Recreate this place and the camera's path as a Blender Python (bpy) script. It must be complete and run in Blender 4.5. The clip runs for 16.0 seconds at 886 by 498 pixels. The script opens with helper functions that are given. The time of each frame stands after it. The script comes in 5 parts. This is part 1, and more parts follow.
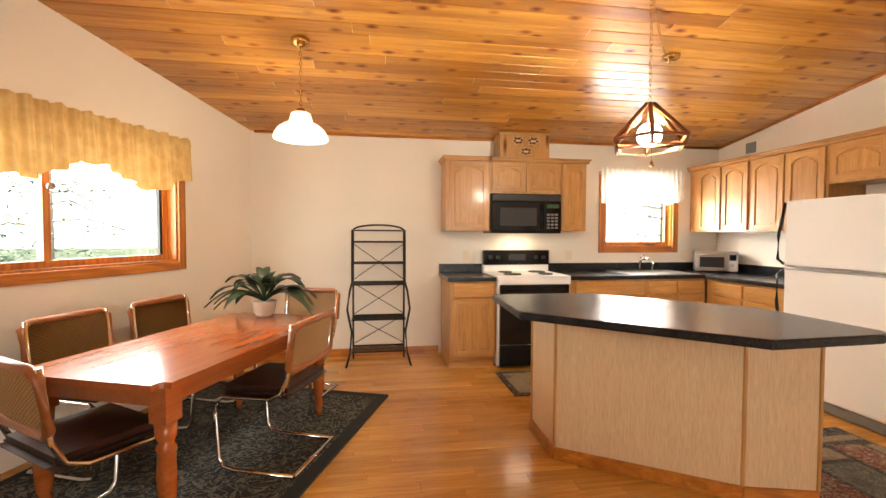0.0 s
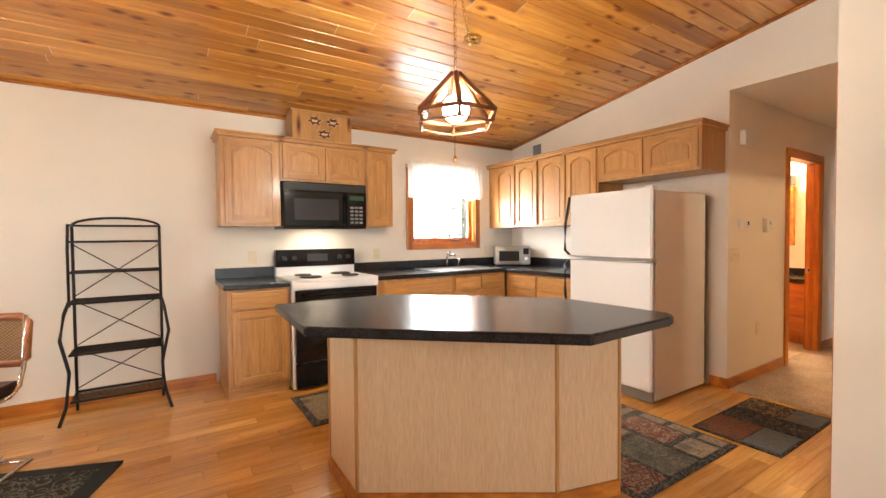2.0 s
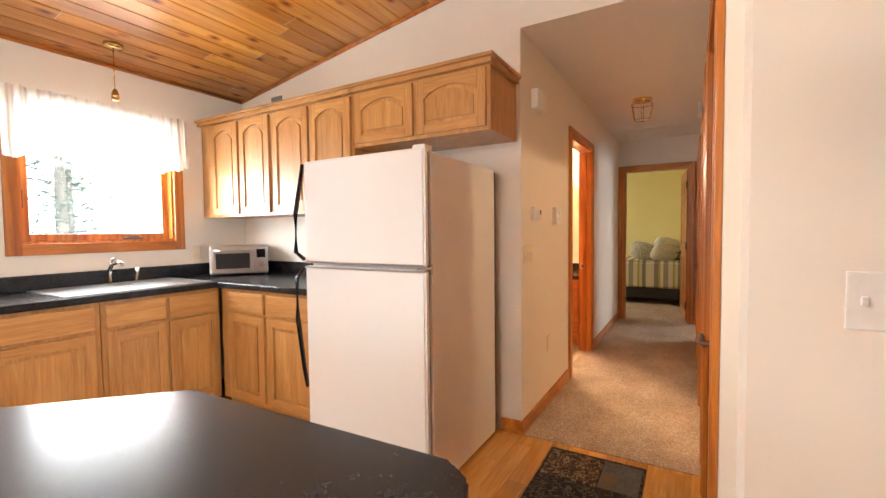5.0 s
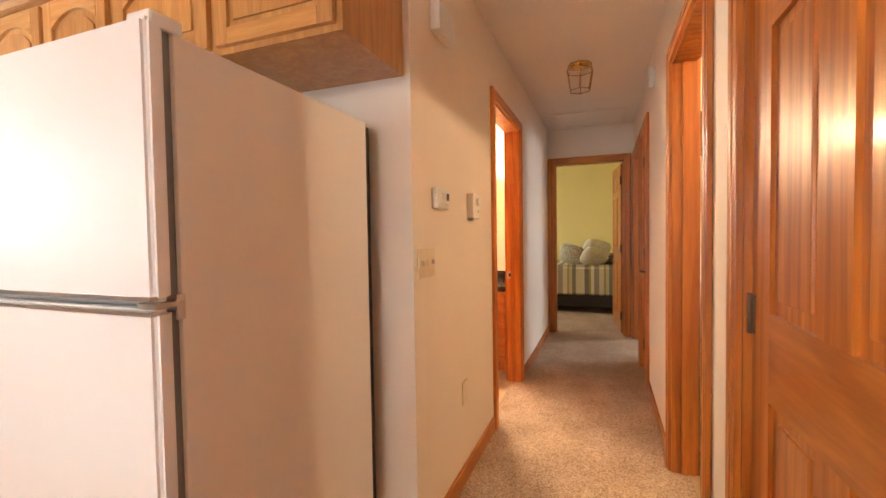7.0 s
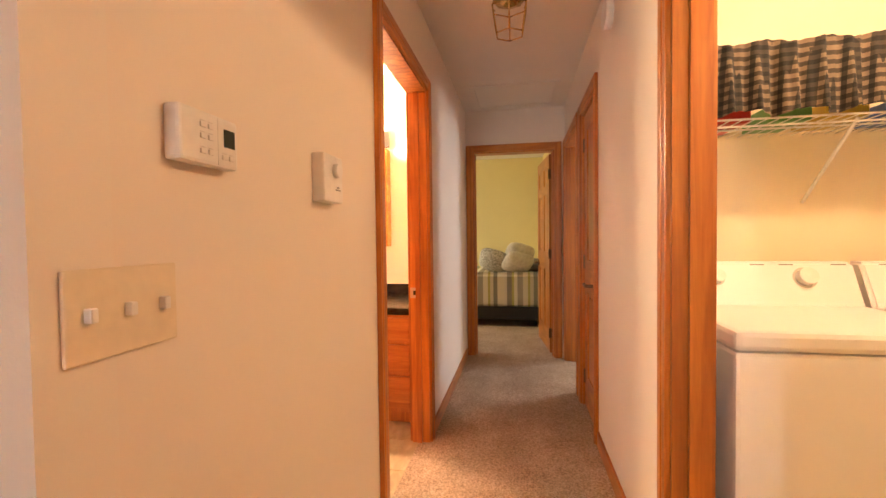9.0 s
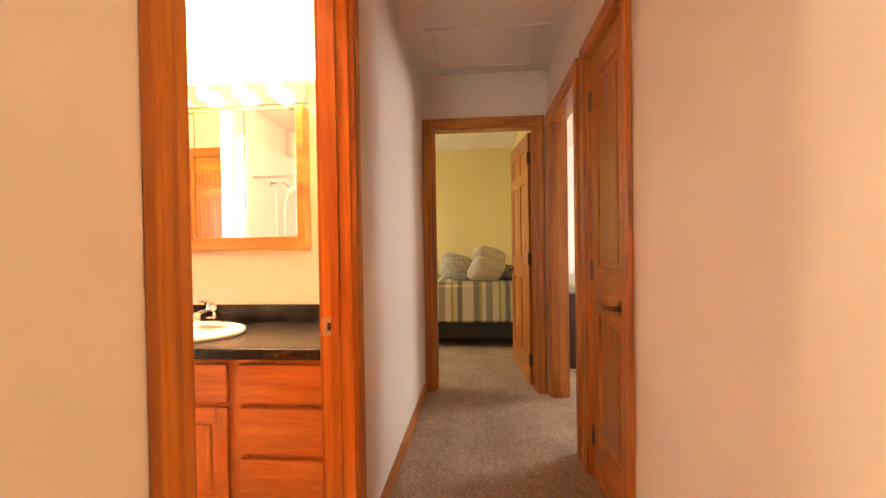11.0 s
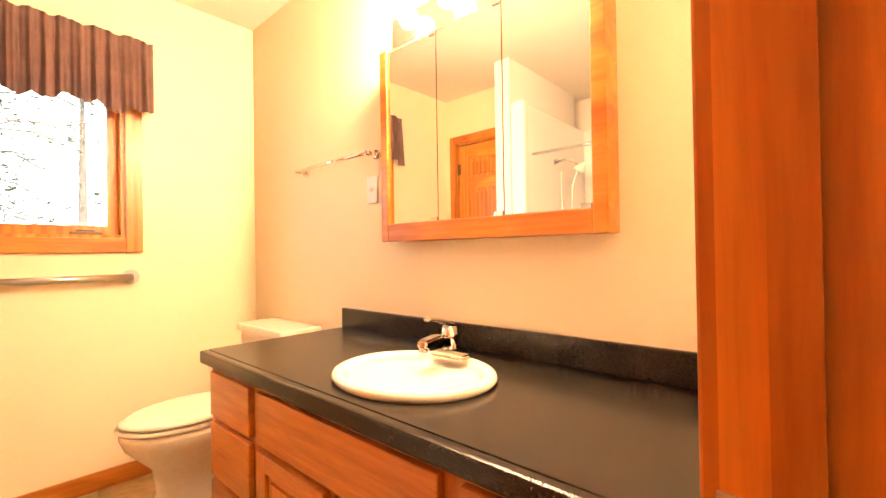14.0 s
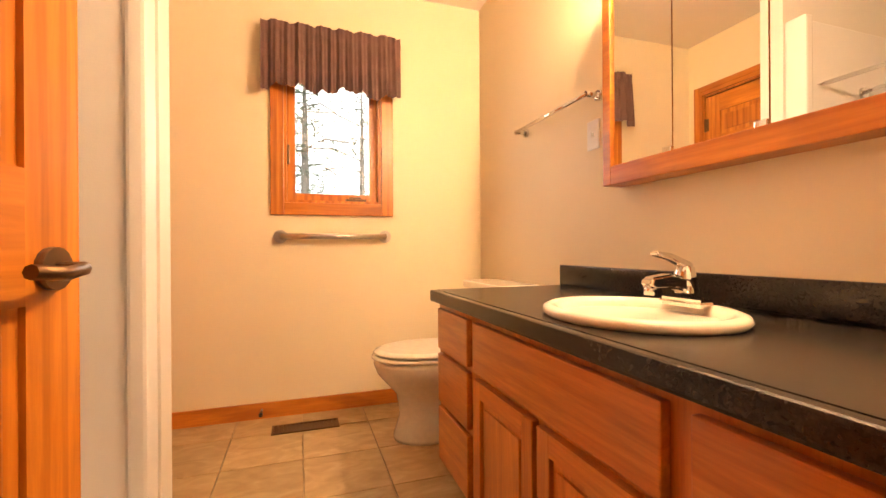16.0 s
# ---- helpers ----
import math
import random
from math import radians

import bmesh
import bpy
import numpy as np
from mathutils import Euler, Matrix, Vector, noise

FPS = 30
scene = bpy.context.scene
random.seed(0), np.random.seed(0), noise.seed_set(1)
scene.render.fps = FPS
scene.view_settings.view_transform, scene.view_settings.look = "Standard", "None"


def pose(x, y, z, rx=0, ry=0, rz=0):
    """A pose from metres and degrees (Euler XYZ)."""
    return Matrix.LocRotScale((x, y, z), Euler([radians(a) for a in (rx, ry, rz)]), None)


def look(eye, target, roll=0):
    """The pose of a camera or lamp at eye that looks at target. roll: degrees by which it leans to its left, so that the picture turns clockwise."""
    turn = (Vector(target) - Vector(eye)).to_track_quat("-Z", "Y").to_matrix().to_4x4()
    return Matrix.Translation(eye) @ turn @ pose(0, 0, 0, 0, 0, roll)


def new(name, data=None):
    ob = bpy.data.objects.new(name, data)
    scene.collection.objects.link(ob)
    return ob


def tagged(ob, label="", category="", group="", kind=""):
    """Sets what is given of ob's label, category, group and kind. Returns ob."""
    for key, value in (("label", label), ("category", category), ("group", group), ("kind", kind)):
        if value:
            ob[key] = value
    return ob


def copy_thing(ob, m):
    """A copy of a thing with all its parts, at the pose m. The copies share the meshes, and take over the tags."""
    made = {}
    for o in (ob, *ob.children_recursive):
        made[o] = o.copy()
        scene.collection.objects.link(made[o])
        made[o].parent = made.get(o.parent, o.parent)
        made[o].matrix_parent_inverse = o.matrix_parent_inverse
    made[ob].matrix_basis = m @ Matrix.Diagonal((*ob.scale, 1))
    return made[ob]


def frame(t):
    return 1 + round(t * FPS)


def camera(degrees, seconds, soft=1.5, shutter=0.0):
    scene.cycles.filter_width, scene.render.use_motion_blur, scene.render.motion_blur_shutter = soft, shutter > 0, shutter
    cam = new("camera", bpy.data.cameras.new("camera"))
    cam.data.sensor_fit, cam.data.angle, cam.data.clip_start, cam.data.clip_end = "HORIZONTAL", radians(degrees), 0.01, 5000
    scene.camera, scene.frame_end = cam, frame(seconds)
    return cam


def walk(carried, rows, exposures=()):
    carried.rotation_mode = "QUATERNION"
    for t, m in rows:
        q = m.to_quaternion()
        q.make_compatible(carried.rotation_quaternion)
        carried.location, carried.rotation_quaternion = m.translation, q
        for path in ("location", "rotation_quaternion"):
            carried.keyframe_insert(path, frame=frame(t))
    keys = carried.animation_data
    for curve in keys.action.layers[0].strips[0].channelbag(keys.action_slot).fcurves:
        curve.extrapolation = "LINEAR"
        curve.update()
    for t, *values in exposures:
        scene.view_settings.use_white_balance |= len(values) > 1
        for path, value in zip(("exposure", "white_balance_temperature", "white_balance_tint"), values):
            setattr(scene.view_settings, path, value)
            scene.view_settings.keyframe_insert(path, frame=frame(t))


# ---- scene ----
cam = camera(91.8, 16.0)
PATH = [
    (0, (1.981, 2.22, 1.341), (2.279, 4.196, 1.273), 0.2),
    (0.5, (1.992, 2.372, 1.304), (2.545, 4.293, 1.253), 0.1),
    (1, (2.022, 2.504, 1.294), (2.782, 4.352, 1.24), -0.2),
    (1.5, (2.183, 2.596, 1.306), (3.093, 4.376, 1.241), -0.5),
    (2, (2.283, 2.729, 1.274), (3.373, 4.405, 1.217), -0.5),
    (2.5, (2.459, 2.865, 1.267), (3.708, 4.426, 1.206), -0.8),
    (3, (2.638, 3.016, 1.261), (4.04, 4.441, 1.194), -0.8),
    (3.5, (2.886, 3.125, 1.242), (4.4, 4.431, 1.169), -1.0),
    (4, (3.151, 3.233, 1.253), (4.737, 4.449, 1.17), -1.1),
    (4.5, (3.408, 3.38, 1.258), (5.072, 4.486, 1.17), -0.8),
    (7, (4.738, 3.752, 1.209), (6.608, 4.458, 1.143), -0.9),
    (7.5, (4.945, 3.763, 1.205), (6.839, 4.402, 1.138), -0.6),
    (8, (5.22, 3.851, 1.198), (7.14, 4.408, 1.132), -0.6),
    (8.5, (5.489, 3.889, 1.191), (7.437, 4.339, 1.133), -0.5),
    (9, (5.774, 3.879, 1.193), (7.743, 4.228, 1.139), -0.7),
    (9.5, (6.022, 3.875, 1.183), (8.001, 4.163, 1.138), -0.7),
    (10, (6.278, 3.926, 1.179), (8.271, 4.099, 1.14), -0.6),
    (12.3, (7.342, 4.009, 1.069), (9.329, 4.229, 1.084), -1.5),
    (12.5, (7.422, 4.056, 1.059), (9.392, 4.403, 1.073), -1.5),
    (13, (7.598, 4.16, 1.066), (9.454, 4.905, 1.079), -1.4),
    (13.5, (7.711, 4.291, 1.085), (9.387, 5.381, 1.094), -1.3),
    (14, (7.802, 4.434, 1.087), (9.286, 5.774, 1.102), -0.9),
    (14.5, (7.85, 4.524, 1.055), (9.086, 6.097, 1.069), -0.9),
    (15, (7.873, 4.551, 1.022), (8.811, 6.318, 1.03), -0.7),
    (15.5, (7.867, 4.524, 0.97), (8.591, 6.388, 0.979), -0.5),
    (16, (7.863, 4.465, 0.915), (8.494, 6.363, 0.915), -0.4),
]
walk(cam, [(t, look(eye, target, roll)) for t, eye, target, roll in PATH],
     exposures=[(0, 0.55, 6700, 8), (3, 0.75, 5800, 6), (4.5, 0.8, 5800, 8), (7, 0.9, 5900, 12), (9, 0.95, 6300, 18), (10, 1.0, 6350, 18), (12.5, 1.0, 6900, 18), (14.5, 0.3, 6900, 16), (15, 0.0, 7000, 20), (16, -0.15, 7100, 20)])

# ---- world and large lights ----
world = bpy.data.worlds.new("sky")
world.use_nodes = True
scene.world = world
sky = world.node_tree.nodes.new("ShaderNodeTexSky")
sky.sky_type, sky.sun_disc, sky.sun_elevation, sky.sun_rotation = "NISHITA", False, radians(45), radians(200)
world.node_tree.links.new(sky.outputs[0], world.node_tree.nodes["Background"].inputs[0])
world.node_tree.nodes["Background"].inputs[1].default_value = 0.15
sun_data = bpy.data.lights.new("sun", "SUN")
sun_data.energy, sun_data.angle, sun_data.color = 5.0, radians(10), (1, 0.95, 0.88)
new("sun", sun_data).matrix_basis = look((0, 0, 20), (-3, 9, 9))


def area_lamp(name, eye, target, w, h, watts, colour):
    d = bpy.data.lights.new(name, "AREA")
    d.shape, d.size, d.size_y, d.energy, d.color = "RECTANGLE", w, h, watts, colour
    ob = new(name, d)
    ob.matrix_basis = look(eye, target)
    return ob


def bulb(name, at, watts, colour, r=0.04):
    d = bpy.data.lights.new(name, "POINT")
    d.energy, d.color, d.shadow_soft_size = watts, colour, r
    new(name, d).matrix_basis = pose(*at)


DAY, WARM, AMBER = (1.0, 0.97, 0.92), (1.0, 0.80, 0.56), (1.0, 0.66, 0.34)
# dining frame: the west wall, table and rug run 20 degrees off the kitchen
DIN = pose(1.009, 4.91, 0, 0, 0, -20)
def din(u, v, z, rz=0):
    return DIN @ pose(u, v, z, 0, 0, rz)
def dpt(u, v, z):
    return DIN @ Vector((u, v, z))
area_lamp("daylight_west_window", dpt(-1.16, -0.08, 1.6), dpt(3, -0.08, 1.3), 1.9, 0.9, 52, DAY)
area_lamp("daylight_kitchen_window", (5.08, 7.1, 1.6), (5.08, 3, 1.2), 0.8, 0.85, 42, DAY)
area_lamp("daylight_south_windows", (3.35, -2.45, 1.5), (3.35, 4, 1.4), 2.3, 1.9, 56, DAY)
area_lamp("daylight_bath_window", (8.05, 7.1, 1.5), (8.05, 4, 1.2), 0.45, 0.6, 5, DAY)
# fill lamp added for the bedroom, at an unseen opening in its north wall
area_lamp("bedroom_fill_lamp", (11.3, 6.95, 1.5), (11.3, 3, 1.2), 1.2, 1.0, 25, (1, 0.9, 0.66))
area_lamp("daylight_guest_window", (11.2, 0.05, 1.5), (11.2, 3, 1.2), 1.2, 1.0, 52, DAY)
area_lamp("range_hood_lamp", (3.54, 6.80, 1.35), (3.54, 6.86, 0.9), 0.3, 0.08, 1.8, WARM)
bulb("bulb_dining", (1.45, 5.35, 2.05), 15, WARM)
bulb("bulb_island", (3.56, 4.56, 1.93), 44, (1, 0.88, 0.7))
bulb("bulb_laundry", (6.8, 2.6, 2.2), 31, AMBER)
for i in range(4):
    bulb("bulb_vanity", (8.86, 4.98 + 0.2 * i, 1.94), 38, AMBER)

# ---- materials ----
def mat(name, rough=0.5, metal=0.0):
    m = bpy.data.materials.new(name)
    m.use_nodes = True
    p = m.node_tree.nodes["Principled BSDF"]
    p.inputs["Roughness"].default_value, p.inputs["Metallic"].default_value = rough, metal
    return m, m.node_tree, p


def node(nt, kind, **values):
    n = nt.nodes.new(kind)
    for k, v in values.items():
        n.inputs[k.replace("_", " ")].default_value = v
    return n


def coords(nt, scale, kind="Object", rot=(0, 0, 0)):
    tc, mp = nt.nodes.new("ShaderNodeTexCoord"), nt.nodes.new("ShaderNodeMapping")
    mp.inputs["Scale"].default_value = scale
    mp.inputs["Rotation"].default_value = rot
    nt.links.new(tc.outputs[kind], mp.inputs[0])
    return mp.outputs[0]


def ramp(nt, src, stops):
    r = nt.nodes.new("ShaderNodeValToRGB")
    while len(r.color_ramp.elements) < len(stops):
        r.color_ramp.elements.new(0.5)
    for e, (at, c) in zip(r.color_ramp.elements, stops):
        e.position, e.color = at, (*c, 1)
    nt.links.new(src, r.inputs[0])
    return r.outputs[0]


def mix(nt, a, b, f, mode="MIX"):
    m = nt.nodes.new("ShaderNodeMix")
    m.data_type, m.blend_type = "RGBA", mode
    for sock, v in ((m.inputs[6], a), (m.inputs[7], b), (m.inputs[0], f)):
        if isinstance(v, (int, float)):
            sock.default_value = v
        elif isinstance(v, tuple):
            sock.default_value = (*v, 1)
        else:
            nt.links.new(v, sock)
    return m.outputs[2]


def bump(nt, p, src, strength, dist=0.002):
    b = node(nt, "ShaderNodeBump", Strength=strength, Distance=dist)
    nt.links.new(src, b.inputs["Height"])
    nt.links.new(b.outputs[0], p.inputs["Normal"])


def paint(name, c, rough=0.6, var=0.06, grain=180, relief=0.15, metal=0.0):
    m, nt, p = mat(name, rough, metal)
    n1 = node(nt, "ShaderNodeTexNoise", Scale=1.3, Detail=3.0)
    nt.links.new(coords(nt, (1, 1, 1)), n1.inputs[0])
    n2 = node(nt, "ShaderNodeTexNoise", Scale=grain, Detail=2.0)
    nt.links.new(coords(nt, (1, 1, 1)), n2.inputs[0])
    dark = tuple(x * (1 - var) for x in c)
    col = ramp(nt, n1.outputs[0], [(0.3, dark), (0.7, c)])
    nt.links.new(col, p.inputs["Base Color"])
    bump(nt, p, n2.outputs[0], relief)
    return m


def plain(name, c, rough=0.4, metal=0.0, emit=0.0, glow=None):
    m, nt, p = mat(name, rough, metal)
    n = node(nt, "ShaderNodeTexNoise", Scale=40.0, Detail=2.0)
    nt.links.new(coords(nt, (1, 1, 1)), n.inputs[0])
    nt.links.new(ramp(nt, n.outputs[0], [(0.3, tuple(x * 0.92 for x in c)), (0.7, c)]), p.inputs["Base Color"])
    if emit:
        p.inputs["Emission Color"].default_value = (*(glow or c), 1)
        p.inputs["Emission Strength"].default_value = emit
    return m


def wood(name, light, dark, axis="z", rough=0.35, knots=0.0, coarse=1.0, coat=0.3, vary=0.25, island=False, figure=0.0):
    """Grain stretched along one axis; colour shifts from piece to piece."""
    m, nt, p = mat(name, rough)
    s = {"x": (1.2, 16, 16), "y": (16, 1.2, 16), "z": (16, 16, 1.2)}[axis]
    if island:
        geo = nt.nodes.new("ShaderNodeNewGeometry")
        rnd = geo.outputs["Random Per Island"]
    else:
        rnd = nt.nodes.new("ShaderNodeObjectInfo").outputs["Random"]
    off = nt.nodes.new("ShaderNodeVectorMath")
    off.operation = "MULTIPLY_ADD"
    nt.links.new(rnd, off.inputs[0])
    off.inputs[1].default_value = (37, 23, 51)
    tc = nt.nodes.new("ShaderNodeTexCoord")
    nt.links.new(tc.outputs["Object"], off.inputs[2])
    mp = nt.nodes.new("ShaderNodeMapping")
    mp.inputs["Scale"].default_value = tuple(v * coarse for v in s)
    nt.links.new(off.outputs[0], mp.inputs[0])
    n1 = node(nt, "ShaderNodeTexNoise", Scale=1.0, Detail=6.0, Roughness=0.65, Distortion=0.8)
    nt.links.new(mp.outputs[0], n1.inputs[0])
    n2 = node(nt, "ShaderNodeTexNoise", Scale=6.0, Detail=3.0)
    nt.links.new(mp.outputs[0], n2.inputs[0])
    col = ramp(nt, n1.outputs[0], [(0.32, dark), (0.52, tuple((a + b) / 2 for a, b in zip(light, dark))), (0.68, light)])
    fine = ramp(nt, n2.outputs[0], [(0.35, (0.78, 0.74, 0.70)), (0.6, (1, 1, 1))])
    col = mix(nt, col, fine, 0.6, "MULTIPLY")
    shade = ramp(nt, rnd, [(0.0, (1 - vary, 1 - vary * 1.25, 1 - vary * 1.5)), (0.7, (1, 1, 1)), (1.0, (1.06, 1.05, 1.0))])
    col = mix(nt, col, shade, 1.0, "MULTIPLY")
    if figure:
        w = node(nt, "ShaderNodeTexWave", Scale=0.55, Distortion=9.0, Detail=2.0)
        w.inputs["Detail Scale"].default_value = 0.7
        nt.links.new(mp.outputs[0], w.inputs[0])
        col = mix(nt, col, ramp(nt, w.outputs[0], [(0.15, (0.62, 0.50, 0.42)), (0.45, (1, 1, 1))]), figure, "MULTIPLY")
    if knots:
        ks = {"x": (4.5, 9.0, 9.0), "y": (9.0, 2.0, 9.0), "z": (9.0, 9.0, 2.0)}[axis]
        kp = nt.nodes.new("ShaderNodeMapping")
        kp.inputs["Scale"].default_value = ks
        nt.links.new(off.outputs[0], kp.inputs[0])
        v = node(nt, "ShaderNodeTexVoronoi", Scale=1.0)
        nt.links.new(kp.outputs[0], v.inputs[0])
        spot = ramp(nt, v.outputs["Distance"], [(0.05, (0.10, 0.035, 0.01)), (0.13 * knots, (0.55, 0.33, 0.16)), (0.26 * knots, (1, 1, 1))])
        col = mix(nt, col, spot, 1.0, "MULTIPLY")
    nt.links.new(col, p.inputs["Base Color"])
    p.inputs["Coat Weight"].default_value = coat
    p.inputs["Coat Roughness"].default_value = 0.15
    bump(nt, p, n2.outputs[0], 0.12, 0.001)
    return m


WALL = paint("cream_wall_paint", (0.80, 0.735, 0.64), 0.65)
WALL_HALL = paint("hall_wall_paint", (0.80, 0.72, 0.62), 0.65)
WALL_BATH = paint("bath_wall_paint", (0.80, 0.70, 0.50), 0.6)
WALL_BED = paint("yellow_green_wall_paint", (0.70, 0.58, 0.25), 0.65)
WALL_GUEST = paint("white_wall_paint", (0.80, 0.78, 0.74), 0.65)
CEIL = paint("ceiling_paint", (0.80, 0.74, 0.66), 0.8, 0.05, 90, 0.5)
PINE_CEIL = wood("knotty_pine", (0.78, 0.41, 0.085), (0.46, 0.18, 0.028), "x", 0.3, 1.05, 0.5, 0.3, 0.42, True)
FLOOR_WOOD = wood("laminate_floor", (0.74, 0.38, 0.085), (0.54, 0.24, 0.042), "x", 0.22, 0, 0.8, 0.4, 0.24)
FLOOR_REST = wood("laminate_floor_far", (0.74, 0.38, 0.085), (0.54, 0.24, 0.042), "x", 0.22, 0, 0.8, 0.4, 0.24, True)
OAK = wood("honey_oak", (0.60, 0.325, 0.105), (0.42, 0.195, 0.052), "z", 0.4, 0, 1.4, 0.25, 0.10)
OAK_H = wood("honey_oak_crosswise", (0.60, 0.325, 0.105), (0.42, 0.195, 0.052), "x", 0.4, 0, 1.4, 0.25, 0.10)
OAK_PALE = wood("pale_oak_panel", (0.78, 0.555, 0.34), (0.71, 0.485, 0.28), "z", 0.42, 0, 2.2, 0.15, 0.08)
PINE = wood("stained_pine", (0.68, 0.26, 0.038), (0.40, 0.115, 0.011), "z", 0.36, 0, 0.8, 0.2, 0.12, figure=0.55)
PINE_X = wood("stained_pine_crosswise", (0.68, 0.26, 0.038), (0.40, 0.115, 0.011), "x", 0.36, 0, 0.8, 0.2, 0.12, figure=0.55)
PINE_Y = wood("stained_pine_lengthwise", (0.68, 0.26, 0.038), (0.40, 0.115, 0.011), "y", 0.36, 0, 0.8, 0.2, 0.12, figure=0.55)
CHERRY = wood("cherry_table", (0.46, 0.13, 0.03), (0.36, 0.085, 0.018), "y", 0.26, 0, 0.6, 0.35, 0.05)
VANITY_WOOD = wood("vanity_oak", (0.64, 0.24, 0.045), (0.42, 0.12, 0.018), "z", 0.35, 0, 1.4, 0.3, 0.1)
CHAIR_WOOD = wood("chair_frame_wood", (0.38, 0.13, 0.04), (0.27, 0.08, 0.02), "x", 0.3, 0, 1, 0.4, 0.05)
DARK_WOOD = wood("dark_bed_wood", (0.05, 0.012, 0.008), (0.025, 0.006, 0.004), "y", 0.35)
STEEL = plain("brushed_steel", (0.55, 0.53, 0.50), 0.28, 1.0)
CHROME = plain("chrome", (0.78, 0.77, 0.75), 0.08, 1.0)
BRASS = plain("polished_brass", (0.70, 0.48, 0.18), 0.2, 1.0)
BRONZE = plain("aged_bronze", (0.16, 0.10, 0.06), 0.35, 0.9)
BLACK = plain("gloss_black", (0.006, 0.006, 0.0065), 0.10)
BLACK_MATT = plain("matt_black", (0.010, 0.010, 0.010), 0.5)
BLACK.node_tree.nodes["Principled BSDF"].inputs["Specular IOR Level"].default_value = 0.32
IRON = plain("black_iron", (0.02, 0.017, 0.015), 0.45, 0.4)
WHITE = paint("white_enamel", (0.80, 0.795, 0.79), 0.46, 0.02, 220, 0.25)
WHITE_PL = plain("white_plastic", (0.78, 0.76, 0.72), 0.4)
IVORY = plain("ivory_plastic", (0.76, 0.65, 0.47), 0.4)
PORCELAIN = plain("porcelain", (0.80, 0.74, 0.62), 0.12)
LEATHER = paint("brown_leather", (0.036, 0.011, 0.006), 0.35, 0.4, 60, 0.3)
GREY = plain("grey_plastic", (0.2, 0.2, 0.2), 0.5)
DISPLAY = plain("oven_glass", (0.035, 0.035, 0.038), 0.1)
LEAF = plain("plant_leaf", (0.012, 0.034, 0.011), 0.35)
TREE_LEAF = plain("tree_leaf", (0.12, 0.17, 0.12), 0.6)
BARK = paint("bark", (0.34, 0.30, 0.26), 0.9, 0.4, 30, 0.8)
GRASS = paint("lawn", (0.10, 0.13, 0.05), 0.9, 0.4, 30, 0.5)
GLOWGLASS = plain("milk_glass", (0.85, 0.80, 0.72), 0.25, 0.0, 1.0, (1, 0.86, 0.66))
BULB_GLOW = plain("bulb_glow", (1, 0.95, 0.85), 0.3, 0.0, 40.0, (1, 0.90, 0.74))
MIRROR = mat("mirror_silver", 0.01, 1.0)[0]
MIRROR.node_tree.nodes["Principled BSDF"].inputs["Base Color"].default_value = (0.92, 0.92, 0.90, 1)


def glass(name, tint=(1, 1, 1), rough=0.0):
    m, nt, p = mat(name, 0.02)
    t, g, mx = nt.nodes.new("ShaderNodeBsdfTransparent"), nt.nodes.new("ShaderNodeBsdfGlossy"), nt.nodes.new("ShaderNodeMixShader")
    t.inputs[0].default_value = (*tint, 1)
    g.inputs["Roughness"].default_value = 0.02
    mx.inputs[0].default_value = 0.08
    nt.links.new(t.outputs[0], mx.inputs[1])
    nt.links.new(g.outputs[0], mx.inputs[2])
    nt.links.new(mx.outputs[0], nt.nodes["Material Output"].inputs[0])
    return m


GLASS = glass("window_glass")
SMOKED = glass("lamp_glass", (0.9, 0.86, 0.8))


def laminate(name, a, b, rough=0.3):
    m, nt, p = mat(name, rough)
    n = node(nt, "ShaderNodeTexNoise", Scale=140.0, Detail=4.0)
    nt.links.new(coords(nt, (1, 1, 1)), n.inputs[0])
    n2 = node(nt, "ShaderNodeTexNoise", Scale=18.0, Detail=4.0)
    nt.links.new(coords(nt, (1, 1, 1)), n2.inputs[0])
    col = mix(nt, ramp(nt, n.outputs[0], [(0.35, a), (0.7, b)]), ramp(nt, n2.outputs[0], [(0.32, (0.68, 0.68, 0.68)), (0.68, (1.25, 1.22, 1.2))]), 1.0, "MULTIPLY")
    nt.links.new(col, p.inputs["Base Color"])
    bump(nt, p, n.outputs[0], 0.05, 0.0005)
    return m


COUNTER = laminate("black_laminate", (0.010, 0.010, 0.012), (0.028, 0.028, 0.031), 0.25)
COUNTER_B = laminate("charcoal_laminate", (0.007, 0.006, 0.005), (0.026, 0.021, 0.017), 0.26)
for m in (COUNTER, COUNTER_B):
    m.node_tree.nodes["Principled BSDF"].inputs["Specular IOR Level"].default_value = 0.36


def carpet_mat(name, a, b):
    m, nt, p = mat(name, 0.95)
    n = node(nt, "ShaderNodeTexNoise", Scale=110.0, Detail=4.0)
    nt.links.new(coords(nt, (1, 1, 1)), n.inputs[0])
    n2 = node(nt, "ShaderNodeTexNoise", Scale=3.5, Detail=4.0)
    nt.links.new(coords(nt, (1, 1, 1)), n2.inputs[0])
    col = mix(nt, ramp(nt, n.outputs[0], [(0.33, a), (0.66, b)]), ramp(nt, n2.outputs[0], [(0.35, (0.82, 0.8, 0.78)), (0.65, (1.05, 1.05, 1.05))]), 1.0, "MULTIPLY")
    nt.links.new(col, p.inputs["Base Color"])
    bump(nt, p, n.outputs[0], 0.9, 0.006)
    return m


